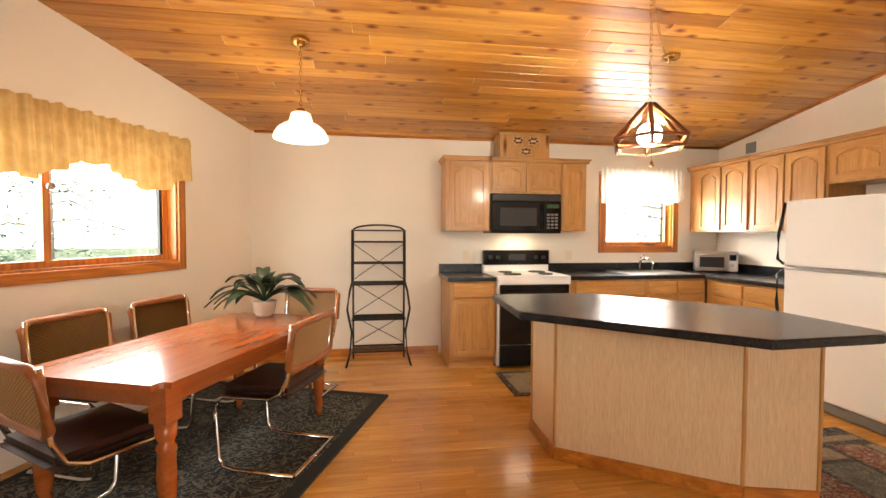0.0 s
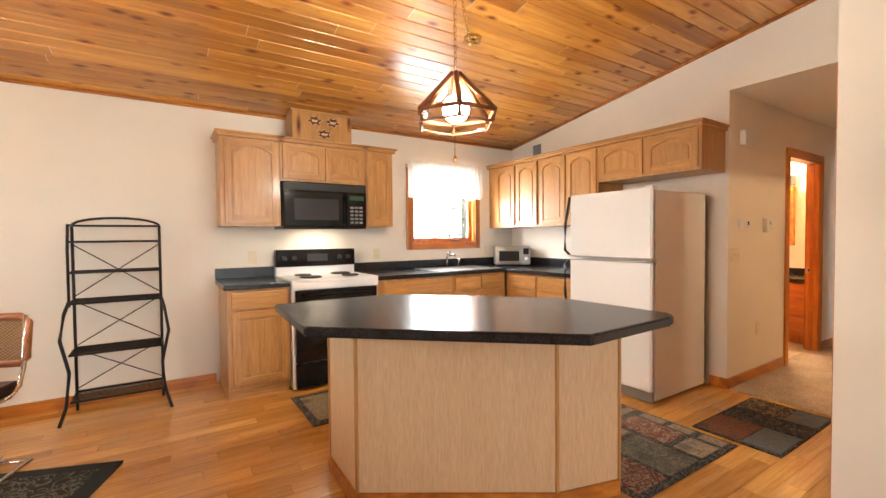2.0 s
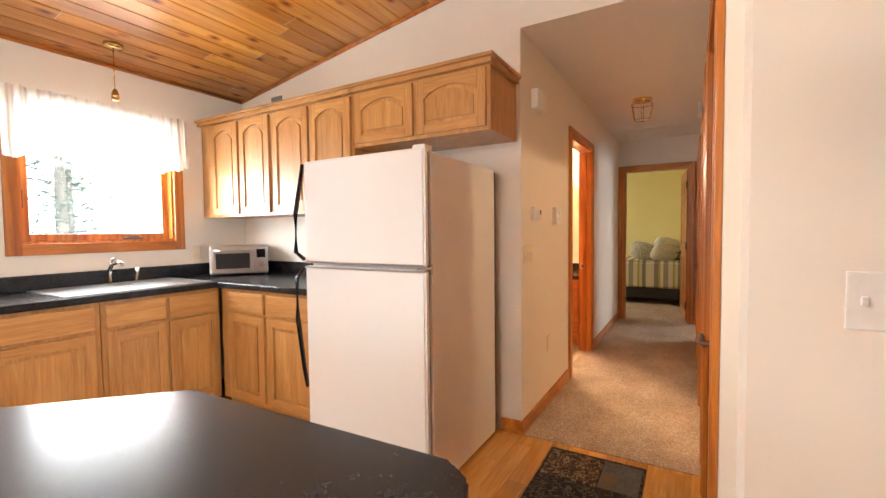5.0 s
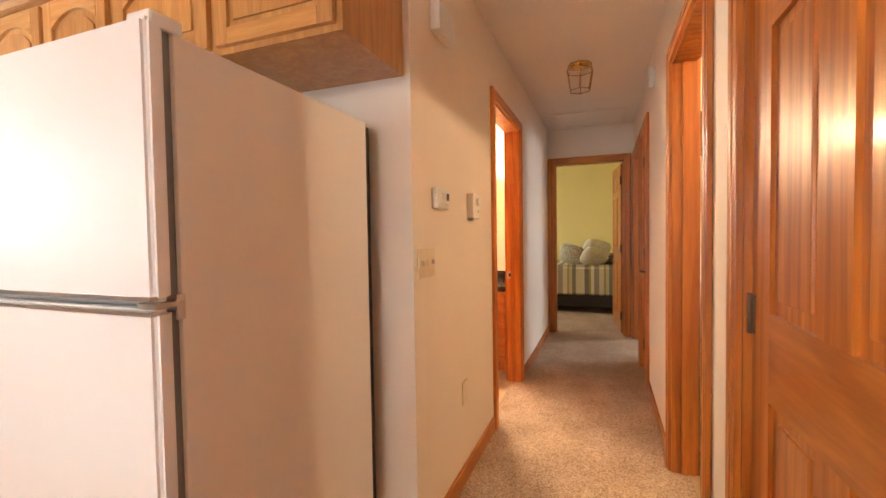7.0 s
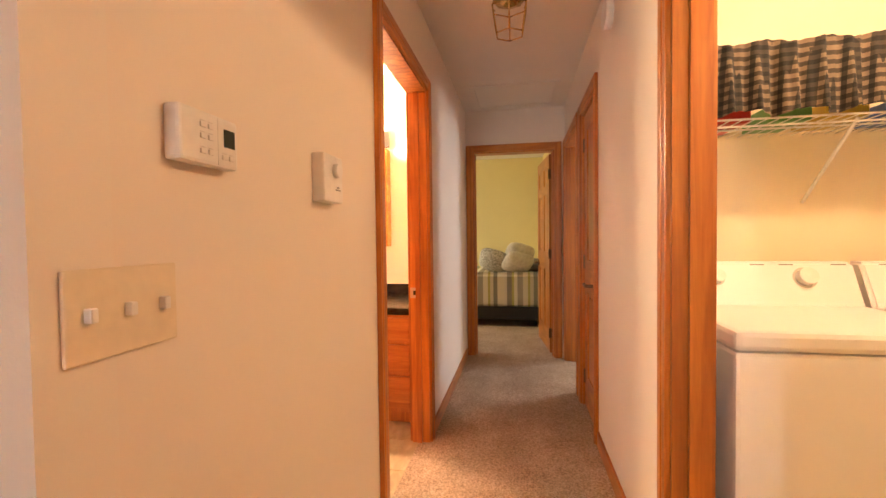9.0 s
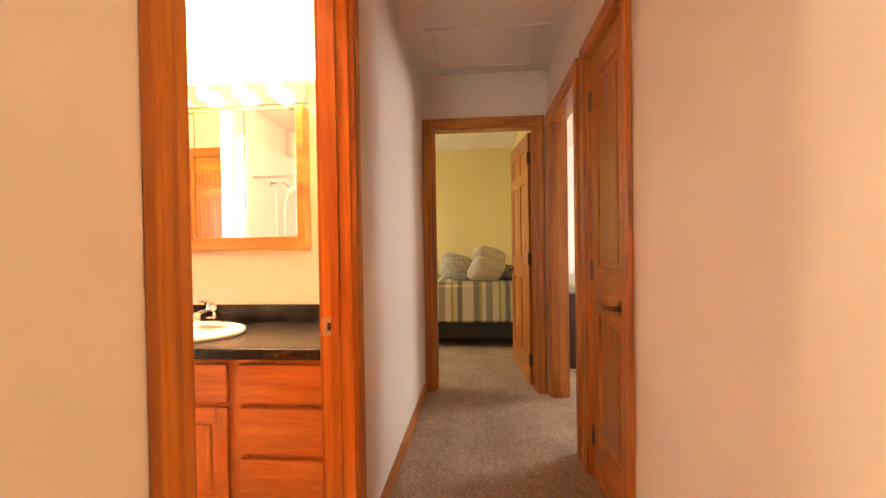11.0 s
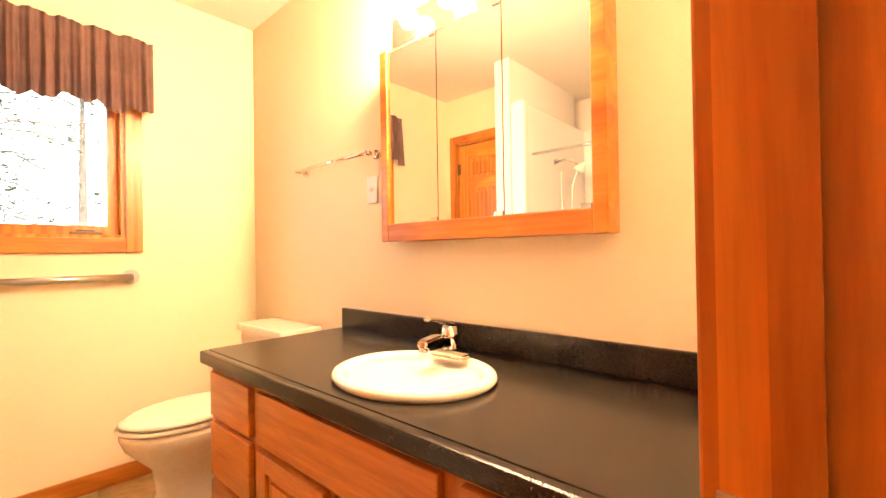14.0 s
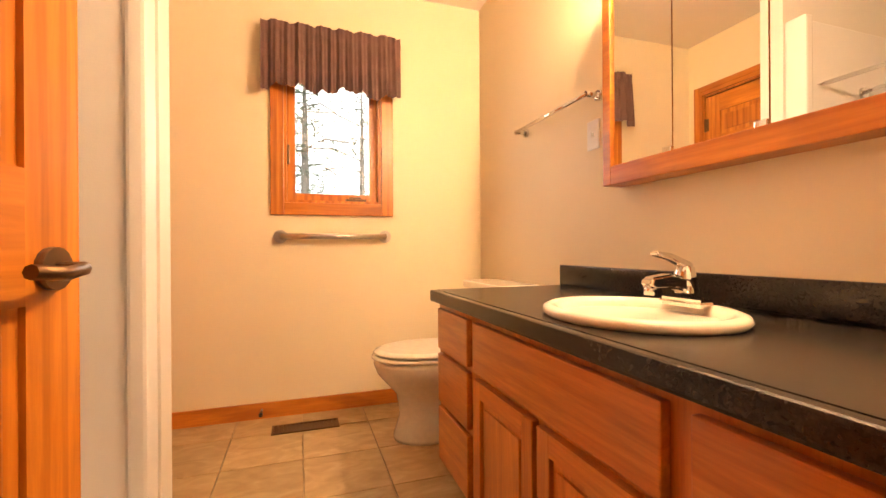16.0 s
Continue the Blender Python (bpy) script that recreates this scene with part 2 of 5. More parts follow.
CARPET = carpet_mat("beige_carpet", (0.27, 0.18, 0.11), (0.56, 0.43, 0.31))
CARPET_GREY = carpet_mat("grey_shag", (0.35, 0.35, 0.36), (0.6, 0.6, 0.6))
GROUT = paint("tile_grout", (0.50, 0.40, 0.27), 0.9)


def tile_mat():
    m, nt, p = mat("stone_tile", 0.35)
    rnd = nt.nodes.new("ShaderNodeObjectInfo").outputs["Random"]
    n = node(nt, "ShaderNodeTexNoise", Scale=7.0, Detail=7.0, Distortion=1.4)
    mp = coords(nt, (1, 1.8, 1))
    add = nt.nodes.new("ShaderNodeVectorMath")
    add.operation = "MULTIPLY_ADD"
    nt.links.new(rnd, add.inputs[0])
    add.inputs[1].default_value = (13, 29, 7)
    nt.links.new(mp, add.inputs[2])
    nt.links.new(add.outputs[0], n.inputs[0])
    col = ramp(nt, n.outputs[0], [(0.3, (0.33, 0.23, 0.115)), (0.55, (0.43, 0.31, 0.165)), (0.75, (0.51, 0.39, 0.225))])
    nt.links.new(mix(nt, col, ramp(nt, rnd, [(0, (0.85, 0.85, 0.85)), (1, (1.1, 1.1, 1.1))]), 1.0, "MULTIPLY"), p.inputs["Base Color"])
    bump(nt, p, n.outputs[0], 0.15)
    return m


TILE = tile_mat()


def cloth(name, a, b, scale=30.0, rough=0.9, translucent=0.0):
    m, nt, p = mat(name, rough)
    n = node(nt, "ShaderNodeTexNoise", Scale=scale, Detail=5.0)
    nt.links.new(coords(nt, (1, 1, 1)), n.inputs[0])
    col = ramp(nt, n.outputs[0], [(0.35, a), (0.65, b)])
    nt.links.new(col, p.inputs["Base Color"])
    w = node(nt, "ShaderNodeTexNoise", Scale=500.0)
    bump(nt, p, w.outputs[0], 0.3, 0.001)
    if translucent:
        t, mx = nt.nodes.new("ShaderNodeBsdfTranslucent"), nt.nodes.new("ShaderNodeMixShader")
        nt.links.new(col, t.inputs[0])
        mx.inputs[0].default_value = translucent
        nt.links.new(p.outputs[0], mx.inputs[1])
        nt.links.new(t.outputs[0], mx.inputs[2])
        nt.links.new(mx.outputs[0], nt.nodes["Material Output"].inputs[0])
    return m


VAL_GOLD = cloth("gold_curtain_cloth", (0.58, 0.38, 0.13), (0.70, 0.50, 0.20), 12, 0.8, 0.07)
VAL_WHITE = cloth("white_curtain_cloth", (0.76, 0.73, 0.64), (0.82, 0.80, 0.74), 12, 0.8, 0.5)
VAL_PLUM = cloth("plum_curtain_cloth", (0.105, 0.055, 0.05), (0.14, 0.075, 0.065), 12, 0.8, 0.08)
PILLOW = cloth("beige_pillow_cloth", (0.50, 0.44, 0.32), (0.62, 0.56, 0.44), 25)
PILLOW_PAT = cloth("patterned_pillow_cloth", (0.20, 0.18, 0.14), (0.55, 0.50, 0.40), 55)
PILLOW_GREY = cloth("grey_pillow_cloth", (0.16, 0.15, 0.13), (0.22, 0.2, 0.17), 25)


def stripes_mat(name, axis, period, bands):
    m, nt, p = mat(name, 0.9)
    s = nt.nodes.new("ShaderNodeSeparateXYZ")
    nt.links.new(coords(nt, (1 / period,) * 3), s.inputs[0])
    f = nt.nodes.new("ShaderNodeMath")
    f.operation = "FRACT"
    nt.links.new(s.outputs[axis], f.inputs[0])
    r = ramp(nt, f.outputs[0], bands)
    r.node.color_ramp.interpolation = "CONSTANT"
    nt.links.new(r, p.inputs["Base Color"])
    return m


QUILT = stripes_mat("striped_bedspread", 1, 0.52, [(0, (0.62, 0.55, 0.40)), (0.16, (0.20, 0.18, 0.14)), (0.26, (0.55, 0.48, 0.34)), (0.34, (0.36, 0.32, 0.10)), (0.40, (0.62, 0.55, 0.42)),
                                                   (0.52, (0.30, 0.26, 0.20)), (0.66, (0.66, 0.60, 0.46)), (0.74, (0.40, 0.36, 0.12)), (0.80, (0.24, 0.21, 0.17)), (0.92, (0.6, 0.54, 0.42))])


def check_mat():
    m, nt, p = mat("gingham_cloth", 0.9)
    s = nt.nodes.new("ShaderNodeSeparateXYZ")
    nt.links.new(coords(nt, (32, 32, 32)), s.inputs[0])
    out = []
    for ax in (1, 2):
        f, g = nt.nodes.new("ShaderNodeMath"), nt.nodes.new("ShaderNodeMath")
        f.operation, g.operation = "FRACT", "GREATER_THAN"
        nt.links.new(s.outputs[ax], f.inputs[0])
        nt.links.new(f.outputs[0], g.inputs[0])
        g.inputs[1].default_value = 0.5
        out.append(g.outputs[0])
    a = nt.nodes.new("ShaderNodeMath")
    nt.links.new(out[0], a.inputs[0])
    nt.links.new(out[1], a.inputs[1])
    h = nt.nodes.new("ShaderNodeMath")
    h.operation = "MULTIPLY"
    nt.links.new(a.outputs[0], h.inputs[0])
    h.inputs[1].default_value = 0.5
    nt.links.new(ramp(nt, h.outputs[0], [(0.1, (0.008, 0.008, 0.009)), (0.5, (0.035, 0.028, 0.021)), (0.9, (0.15, 0.11, 0.075))]), p.inputs["Base Color"])
    return m


GINGHAM = check_mat()


def rug_mat(name, dark, light, accent, scale):
    m, nt, p = mat(name, 0.95)
    v = node(nt, "ShaderNodeTexNoise", Scale=scale, Detail=2.0, Distortion=2.5)
    nt.links.new(coords(nt, (1, 1, 1)), v.inputs[0])
    w = node(nt, "ShaderNodeTexVoronoi", Scale=scale * 0.35)
    nt.links.new(coords(nt, (1, 1, 1)), w.inputs[0])
    scroll = ramp(nt, v.outputs[0], [(0.44, dark), (0.475, light), (0.52, light), (0.55, dark)])
    nt.links.new(mix(nt, scroll, accent, ramp(nt, w.outputs["Distance"], [(0.15, (0.6, 0.6, 0.6)), (0.3, (0, 0, 0))])), p.inputs["Base Color"])
    f = node(nt, "ShaderNodeTexNoise", Scale=250.0)
    bump(nt, p, f.outputs[0], 0.6, 0.004)
    return m


RUG_DINING = rug_mat("scroll_rug", (0.010, 0.012, 0.012), (0.125, 0.11, 0.08), (0.045, 0.022, 0.015), 11.0)
RUG_EDGE = paint("rug_border", (0.014, 0.018, 0.018), 0.95, 0.3, 200, 0.5)
RUG_FIELDS = {k: rug_mat("lodge_" + k, d, l, a, 14.0) for k, d, l, a in (
    ("black", (0.015, 0.013, 0.012), (0.12, 0.10, 0.07), (0.03, 0.025, 0.02)), ("tan", (0.26, 0.19, 0.11), (0.14, 0.10, 0.06), (0.05, 0.04, 0.03)),
    ("red", (0.13, 0.03, 0.018), (0.30, 0.22, 0.12), (0.09, 0.03, 0.015)), ("green", (0.09, 0.09, 0.065), (0.20, 0.17, 0.11), (0.05, 0.05, 0.04)),
    ("rust", (0.20, 0.065, 0.025), (0.10, 0.04, 0.02), (0.04, 0.02, 0.012)), ("slate", (0.13, 0.13, 0.115), (0.09, 0.095, 0.085), (0.24, 0.12, 0.04)),
    ("lattice", (0.05, 0.03, 0.02), (0.32, 0.22, 0.11), (0.22, 0.13, 0.05)))}

# ---- building blocks ----
def part(name, bm, material, parent=None, label="", kind=""):
    me = bpy.data.meshes.new(name)
    bm.to_mesh(me)
    bm.free()
    me.materials.append(material)
    ob = new(name, me)
    ob.parent = parent
    return tagged(ob, label, kind=kind)


def thing(name, label, category, m=None, group=""):
    ob = new(name)
    ob.matrix_basis = m or Matrix()
    return tagged(ob, label, category, group)


def boxes(*dims, bevel=0.0):
    bm = bmesh.new()
    for x0, x1, y0, y1, z0, z1 in dims:
        m = Matrix.LocRotScale(((x0 + x1) / 2, (y0 + y1) / 2, (z0 + z1) / 2), None, (abs(x1 - x0), abs(y1 - y0), abs(z1 - z0)))
        bmesh.ops.create_cube(bm, size=1, matrix=m)
    if bevel:
        bmesh.ops.bevel(bm, geom=bm.edges[:], offset=bevel, segments=2, affect="EDGES", profile=0.6)
    return bm


def prism(points, z0, z1, bevel=0.0, m=None):
    bm = bmesh.new()
    f = bm.faces.new([bm.verts.new((x, y, z0)) for x, y in points])
    up = [v for v in bmesh.ops.extrude_face_region(bm, geom=[f])["geom"] if isinstance(v, bmesh.types.BMVert)]
    bmesh.ops.translate(bm, verts=up, vec=(0, 0, z1 - z0))
    bmesh.ops.recalc_face_normals(bm, faces=bm.faces[:])
    if bevel:
        bmesh.ops.bevel(bm, geom=bm.edges[:], offset=bevel, segments=3, affect="EDGES")
    if m:
        bm.transform(m)
    return bm


def lathe(profile, n=24, sx=1.0, sy=1.0, m=None):
    bm = bmesh.new()
    rings = [[bm.verts.new((r * sx * math.cos(2 * math.pi * i / n), r * sy * math.sin(2 * math.pi * i / n), z)) for i in range(n)] for r, z in profile]
    for a, b in zip(rings, rings[1:]):
        for i in range(n):
            bm.faces.new((a[i], a[(i + 1) % n], b[(i + 1) % n], b[i])).smooth = True
    bm.faces.new(rings[0][::-1])
    bm.faces.new(rings[-1])
    bmesh.ops.recalc_face_normals(bm, faces=bm.faces[:])
    if m:
        bm.transform(m)
    return bm


def tube(points, r, n=8, closed=False, bm=None):
    """A round bar along a line of points."""
    bm = bm or bmesh.new()
    pts = [Vector(p) for p in points]
    rings = []
    for i, p in enumerate(pts):
        a, b = (pts[i - 1] if i or closed else p), (pts[(i + 1) % len(pts)] if i + 1 < len(pts) or closed else p)
        q = (b - a).normalized().to_track_quat("Z", "Y").to_matrix()
        rings.append([bm.verts.new(p + q @ Vector((r * math.cos(2 * math.pi * k / n), r * math.sin(2 * math.pi * k / n), 0))) for k in range(n)])
    for i in range(len(rings) if closed else len(rings) - 1):
        a, b = rings[i], rings[(i + 1) % len(rings)]
        for k in range(n):
            bm.faces.new((a[k], a[(k + 1) % n], b[(k + 1) % n], b[k])).smooth = True
    if not closed:
        bm.faces.new(rings[0][::-1])
        bm.faces.new(rings[-1])
    return bm


def wall(name, material, axis, lo, hi, a0, a1, z1, holes=(), z0=0.0, m=None):
    """A wall from a0 to a1 along an axis, lo to hi thick, with openings (a, b, bottom, top) right through it."""
    cuts = sorted({a0, a1, *(h[0] for h in holes), *(h[1] for h in holes)})
    dims = []
    for p, q in zip(cuts, cuts[1:]):
        spans = [(z0, z1)]
        for h in holes:
            if h[0] <= p and q <= h[1]:
                spans = [(z0, h[2]), (h[3], z1)]
        dims += [(p, q, lo, hi, u, v) if axis == "x" else (lo, hi, p, q, u, v) for u, v in spans if v - u > 0.001]
    bm = boxes(*dims)
    if m:
        bm.transform(m)
    return part(name, bm, material, kind="structure")


# ---- the shell ----
N = 7.0
def pitch_z(y):
    return 2.42 + 0.16 * (N - y)

wall("wall_north", WALL, "x", N, N + 0.15, 0.4, 6.15, 2.62, [(4.64, 5.53, 1.20, 2.02)])
wall("wall_west", WALL, "y", -1.19, -1.04, -8.5, 2.5, 4.2, [(-1.02, 0.87, 1.11, 2.02)], m=DIN)
wall("wall_kitchen_east", WALL, "y", 6.15, 6.25, 4.40, N, 2.9)
wall("wall_hall_header", WALL, "y", 6.15, 6.25, 3.44, 4.40, 3.3, z0=2.44)
wall("wall_phone", WALL, "y", 4.87, 5.06, -2.6, 3.40, 3.9)
wall("wall_south", WALL, "x", -2.75, -2.6, -4.0, 4.99, 3.0, [(2.2, 4.5, 0.4, 2.5)])
S_HOLES = [(5.15, 5.96, 0, 2.04), (6.33, 7.13, 0, 2.04), (8.355, 8.92, 0, 2.04), (9.12, 9.985, 0, 2.04)]
wall("wall_hall_south", WALL_HALL, "x", 3.34, 3.44, 5.06, 10.07, 3.35, S_HOLES)
wall("wall_hall_north", WALL_HALL, "x", 4.40, 4.495, 6.25, 10.07, 2.5, [(7.35, 8.20, 0, 2.04)])
wall("wall_hall_end", WALL_HALL, "y", 10.07, 10.19, 3.34, 4.495, 2.5, [(3.53, 4.335, 0, 2.04)])
wall("wall_bath_north", WALL_BATH, "x", N, N + 0.15, 6.22, 9.08, 2.5, [(7.78, 8.32, 1.18, 2.0)])
wall("wall_bath_east", WALL_BATH, "y", 8.96, 9.08, 4.495, N, 2.5)
wall("wall_shower_end", WALL_GUEST, "x", 6.08, 6.20, 6.4, 7.43, 2.44)
wall("wall_linen", WALL_BATH, "y", 6.98, 7.06, 6.20, N, 2.44, [(6.28, 6.88, 0, 2.04)])
wall("wall_laundry_east", WALL_BATH, "y", 7.80, 7.92, 0.8, 3.34, 2.5)
wall("wall_laundry_south", WALL_BATH, "x", 0.7, 0.8, 6.1, 7.92, 2.5)
wall("wall_laundry_west", WALL_BATH, "y", 6.08, 6.20, 0.8, 3.34, 2.5)
wall("wall_bedroom_south", WALL_BED, "x", 3.38, 3.50, 10.19, 12.87, 2.5)
wall("wall_bedroom_east", WALL_BED, "y", 12.75, 12.87, 3.50, N + 0.15, 2.5)
# this opening is unseen, added for the bedroom fill lamp
wall("wall_bedroom_north", WALL_BED, "x", N, N + 0.15, 9.08, 12.75, 2.5, [(10.7, 11.9, 1.0, 2.0)])
wall("wall_bedroom_west", WALL_BED, "y", 10.08, 10.19, 4.495, N, 2.5)
wall("wall_guest_south", WALL_GUEST, "x", 0.0, 0.1, 8.9, 12.87, 2.5, [(10.6, 11.8, 1.0, 2.0)])
wall("wall_guest_east", WALL_GUEST, "y", 12.75, 12.87, 0.1, 3.38, 2.5)
wall("wall_guest_west", WALL_GUEST, "y", 8.98, 9.06, 0.1, 3.34, 2.5)
wall("wall_closet_back", WALL_GUEST, "x", 2.6, 2.7, 7.92, 8.98, 2.5)
wall("wall_pantry_back", WALL_GUEST, "x", 2.4, 2.5, 5.06, 6.08, 2.5)
part("ceiling_hall", boxes((6.25, 10.07, 3.44, 4.40, 2.44, 2.5)), CEIL, kind="structure")
part("ceiling_bath", boxes((6.25, 8.96, 4.495, N, 2.44, 2.5)), CEIL, kind="structure")
part("ceiling_laundry", boxes((6.2, 7.8, 0.8, 3.34, 2.44, 2.5)), CEIL, kind="structure")
part("ceiling_bedroom", boxes((10.19, 12.75, 3.50, N, 2.44, 2.5)), CEIL, kind="structure")
part("ceiling_guest", boxes((9.06, 12.75, 0.1, 3.34, 2.44, 2.5)), CEIL, kind="structure")
part("ground", boxes((-300, 300, -300, 300, -0.6, -0.5)), GRASS, kind="structure")
part("floor_slab", boxes((-4.2, 12.9, -2.8, 7.2, -0.4, -0.012)), GROUT, kind="structure")
part("carpet_hall", boxes((6.15, 10.19, 3.36, 4.46, -0.012, 0.004)), CARPET, kind="structure")
part("carpet_bedroom", boxes((10.19, 12.75, 3.50, N, -0.012, 0.004)), CARPET, kind="structure")
part("carpet_guest", boxes((9.06, 12.75, 0.1, 3.36, -0.012, 0.004)), CARPET, kind="structure")
part("floor_laundry", boxes((6.2, 7.8, 0.8, 3.36, -0.012, 0.0)), TILE, kind="structure")

# pine ceiling: boards along x, grooved, one mesh
def pine_ceiling():
    rng = random.Random(4)
    verts, faces = [], []
    def board(x0, x1, s0, s1, z_of):
        g, base = 0.006, len(verts)
        for x, s, dz in ((x0, s0, .010), (x1, s0, .010), (x1, s0 + g, 0), (x1, s1 - g, 0), (x1, s1, .010), (x0, s1, .010), (x0, s1 - g, 0), (x0, s0 + g, 0)):
            verts.append((x, s, z_of(s) + dz))
        faces.extend([(base, base + 7, base + 2, base + 1), (base + 7, base + 6, base + 3, base + 2), (base + 6, base + 5, base + 4, base + 3)])
    ridge = 0.6
    z_of = lambda y: pitch_z(y) if y >= ridge else pitch_z(ridge) - 0.16 * (ridge - y)
    y = N + 0.02
    while y > -2.7:
        x = -4.0 + rng.uniform(-2, 0)
        while x < 6.15:
            step = rng.uniform(1.2, 3.4)
            end = min(x + step, 6.15)
            if x + step > -4:
                board(max(x, -4.1), end - 0.002, y - 0.118, y, z_of)
            x += step
        y -= 0.118
    me = bpy.data.meshes.new("ceiling_pine")
    me.from_pydata(verts, [], faces)
    me.materials.append(PINE_CEIL)
    tagged(new("ceiling_pine", me), "knotty pine tongue-and-groove boards on a sloped ceiling", kind="structure")
    bm = bmesh.new()
    rows = [(y, z_of(y) + 0.012) for y in (N + 0.15, ridge, -2.75)]
    for (ya, za), (yb, zb) in zip(rows, rows[1:]):
        v = [bm.verts.new(c) for c in ((-4.2, ya, za), (6.22, ya, za), (6.22, yb, zb), (-4.2, yb, zb))]
        bm.faces.new(v)
    bmesh.ops.solidify(bm, geom=bm.faces[:], thickness=-0.08)
    part("ceiling_deck", bm, CEIL, kind="structure")
    # thin cove strip along the east and north walls
    bm = bmesh.new()
    tube([(6.14, N, pitch_z(N) - 0.01), (6.14, 3.44, pitch_z(3.44) - 0.01)], 0.014, 6, bm=bm)
    tube([(0.7, N - 0.01, pitch_z(N) - 0.01), (6.14, N - 0.01, pitch_z(N) - 0.01)], 0.014, 6, bm=bm)
    part("trim_ceiling", bm, PINE_X, kind="structure")
pine_ceiling()

# ---- baseboards ----
def baseboard(*dims):
    part("baseboard", boxes(*dims, bevel=0.003), PINE_X, kind="structure")
baseboard((0.72, 2.65, N - 0.014, N, 0, 0.085))
baseboard((6.136, 6.15, 4.386, 4.53, 0, 0.085))
baseboard((6.15, 7.28, 4.386, 4.40, 0, 0.085))
baseboard((8.27, 10.0, 4.386, 4.40, 0, 0.085))
for a, b in ((6.05, 6.26), (7.20, 8.28), (8.99, 9.05)):
    baseboard((a, b, 3.44, 3.454, 0, 0.085))
baseboard((7.06, 8.75, N - 0.014, N, 0, 0.085))

# ---- room doors ----
def door_leaf(parent, w, h, lever=True, name="leaf", short_top=False):
    """A six-panel pine leaf with its hinge at x=0, 35 mm thick about y=0."""
    t, st = 0.0175, 0.11
    mid = w / 2
    dims = [(0, w, -0.008, 0.008, 0, h)]
    rails = [(0, 0.22), (0.83, 1.02), (1.62, 1.71), (h - 0.12, h)]
    if w < 0.7 and not short_top:
        rails = [(0, 0.22), (0.80, 1.02), (h - 0.12, h)]
    dims += [(0, st, -t, t, 0, h), (w - st, w, -t, t, 0, h)]
    if w >= 0.7:
        dims += [(mid - st / 2, mid + st / 2, -t, t, a[1], b[0]) for a, b in zip(rails, rails[1:])]
    cols = [(st, mid - st / 2), (mid + st / 2, w - st)] if w >= 0.7 else [(st, w - st)]
    rail_dims = [(st, w - st, -t, t, a, b) for a, b in rails]
    leaf = part(name, boxes(*dims), PINE, parent)
    part("rail", boxes(*rail_dims), PINE_X, leaf)
    for a, b in zip(rails, rails[1:]):
        for c in cols:
            part("panel", boxes((c[0] + 0.03, c[1] - 0.03, -0.014, 0.014, a[1] + 0.03, b[0] - 0.03), bevel=0.006), PINE, leaf)
    if lever:
        bm = bmesh.new()
        for s in (-1, 1):
            tube([(w - 0.065, s * t, 0.88), (w - 0.065, s * (t + 0.012), 0.88)], 0.032, 16, bm=bm)
            tube([(w - 0.065, s * t, 0.88), (w - 0.065, s * 0.065, 0.88), (w - 0.085, s * 0.074, 0.88), (w - 0.12, s * 0.075, 0.875), (w - 0.18, s * 0.072, 0.88)], 0.010, 8, bm=bm)
        part("lever_handle", bm, BRONZE, leaf, "aged bronze lever handle")
    for z in (0.2, h / 2, h - 0.2):
        part("hinge", boxes((-0.010, 0.022, -t - 0.003, t + 0.003, z - 0.045, z + 0.045), (-0.010, 0.002, -t - 0.010, t + 0.010, z - 0.048, z + 0.048), bevel=0.002), BRONZE, leaf)
    return leaf


def doorway(name, label, m, w, t, leaf_at=None, h=2.04):
    """Jamb and casings of an opening from x=0 to w, in a wall from y=0 to t."""
    d = thing(name, label, "door", m)
    d["kind"] = "structure"
    part("jamb", boxes((0, 0.02, -0.004, t + 0.004, 0, h), (w - 0.02, w, -0.004, t + 0.004, 0, h), (0.02, w - 0.02, -0.004, t + 0.004, h - 0.02, h),
                       (0.02, 0.032, t * 0.4, t * 0.7, 0, h - 0.02), (w - 0.032, w - 0.02, t * 0.4, t * 0.7, 0, h - 0.02)), PINE, d)
    for y0, y1 in ((-0.02, -0.001), (t + 0.001, t + 0.02)):
        part("casing", boxes((-0.06, 0.008, y0, y1, 0, h + 0.06), (-0.05, -0.02, y0 - 0.004, y1 + 0.004, 0, h + 0.05), bevel=0.003), PINE, d)
        part("casing", boxes((w - 0.008, w + 0.06, y0, y1, 0, h + 0.06), (w + 0.02, w + 0.05, y0 - 0.004, y1 + 0.004, 0, h + 0.05), bevel=0.003), PINE, d)
        part("head_casing", boxes((0.008, w - 0.008, y0, y1, h - 0.008, h + 0.06), (0, w, y0 - 0.004, y1 + 0.004, h + 0.02, h + 0.05), bevel=0.003), PINE_X, d)
    if leaf_at:
        leaf = door_leaf(d, w - 0.05, h - 0.035)
        leaf.matrix_basis = leaf_at
    sp_ = part("strike_plate", boxes((w - 0.0225, w - 0.0195, t - 0.042, t + 0.006, 0.845, 0.905), bevel=0.001), STEEL if t < 0.11 else BRONZE, d)
    part("latch_hole", boxes((w - 0.0232, w - 0.0221, t - 0.030, t - 0.012, 0.862, 0.888)), BLACK_MATT, sp_)
    return d

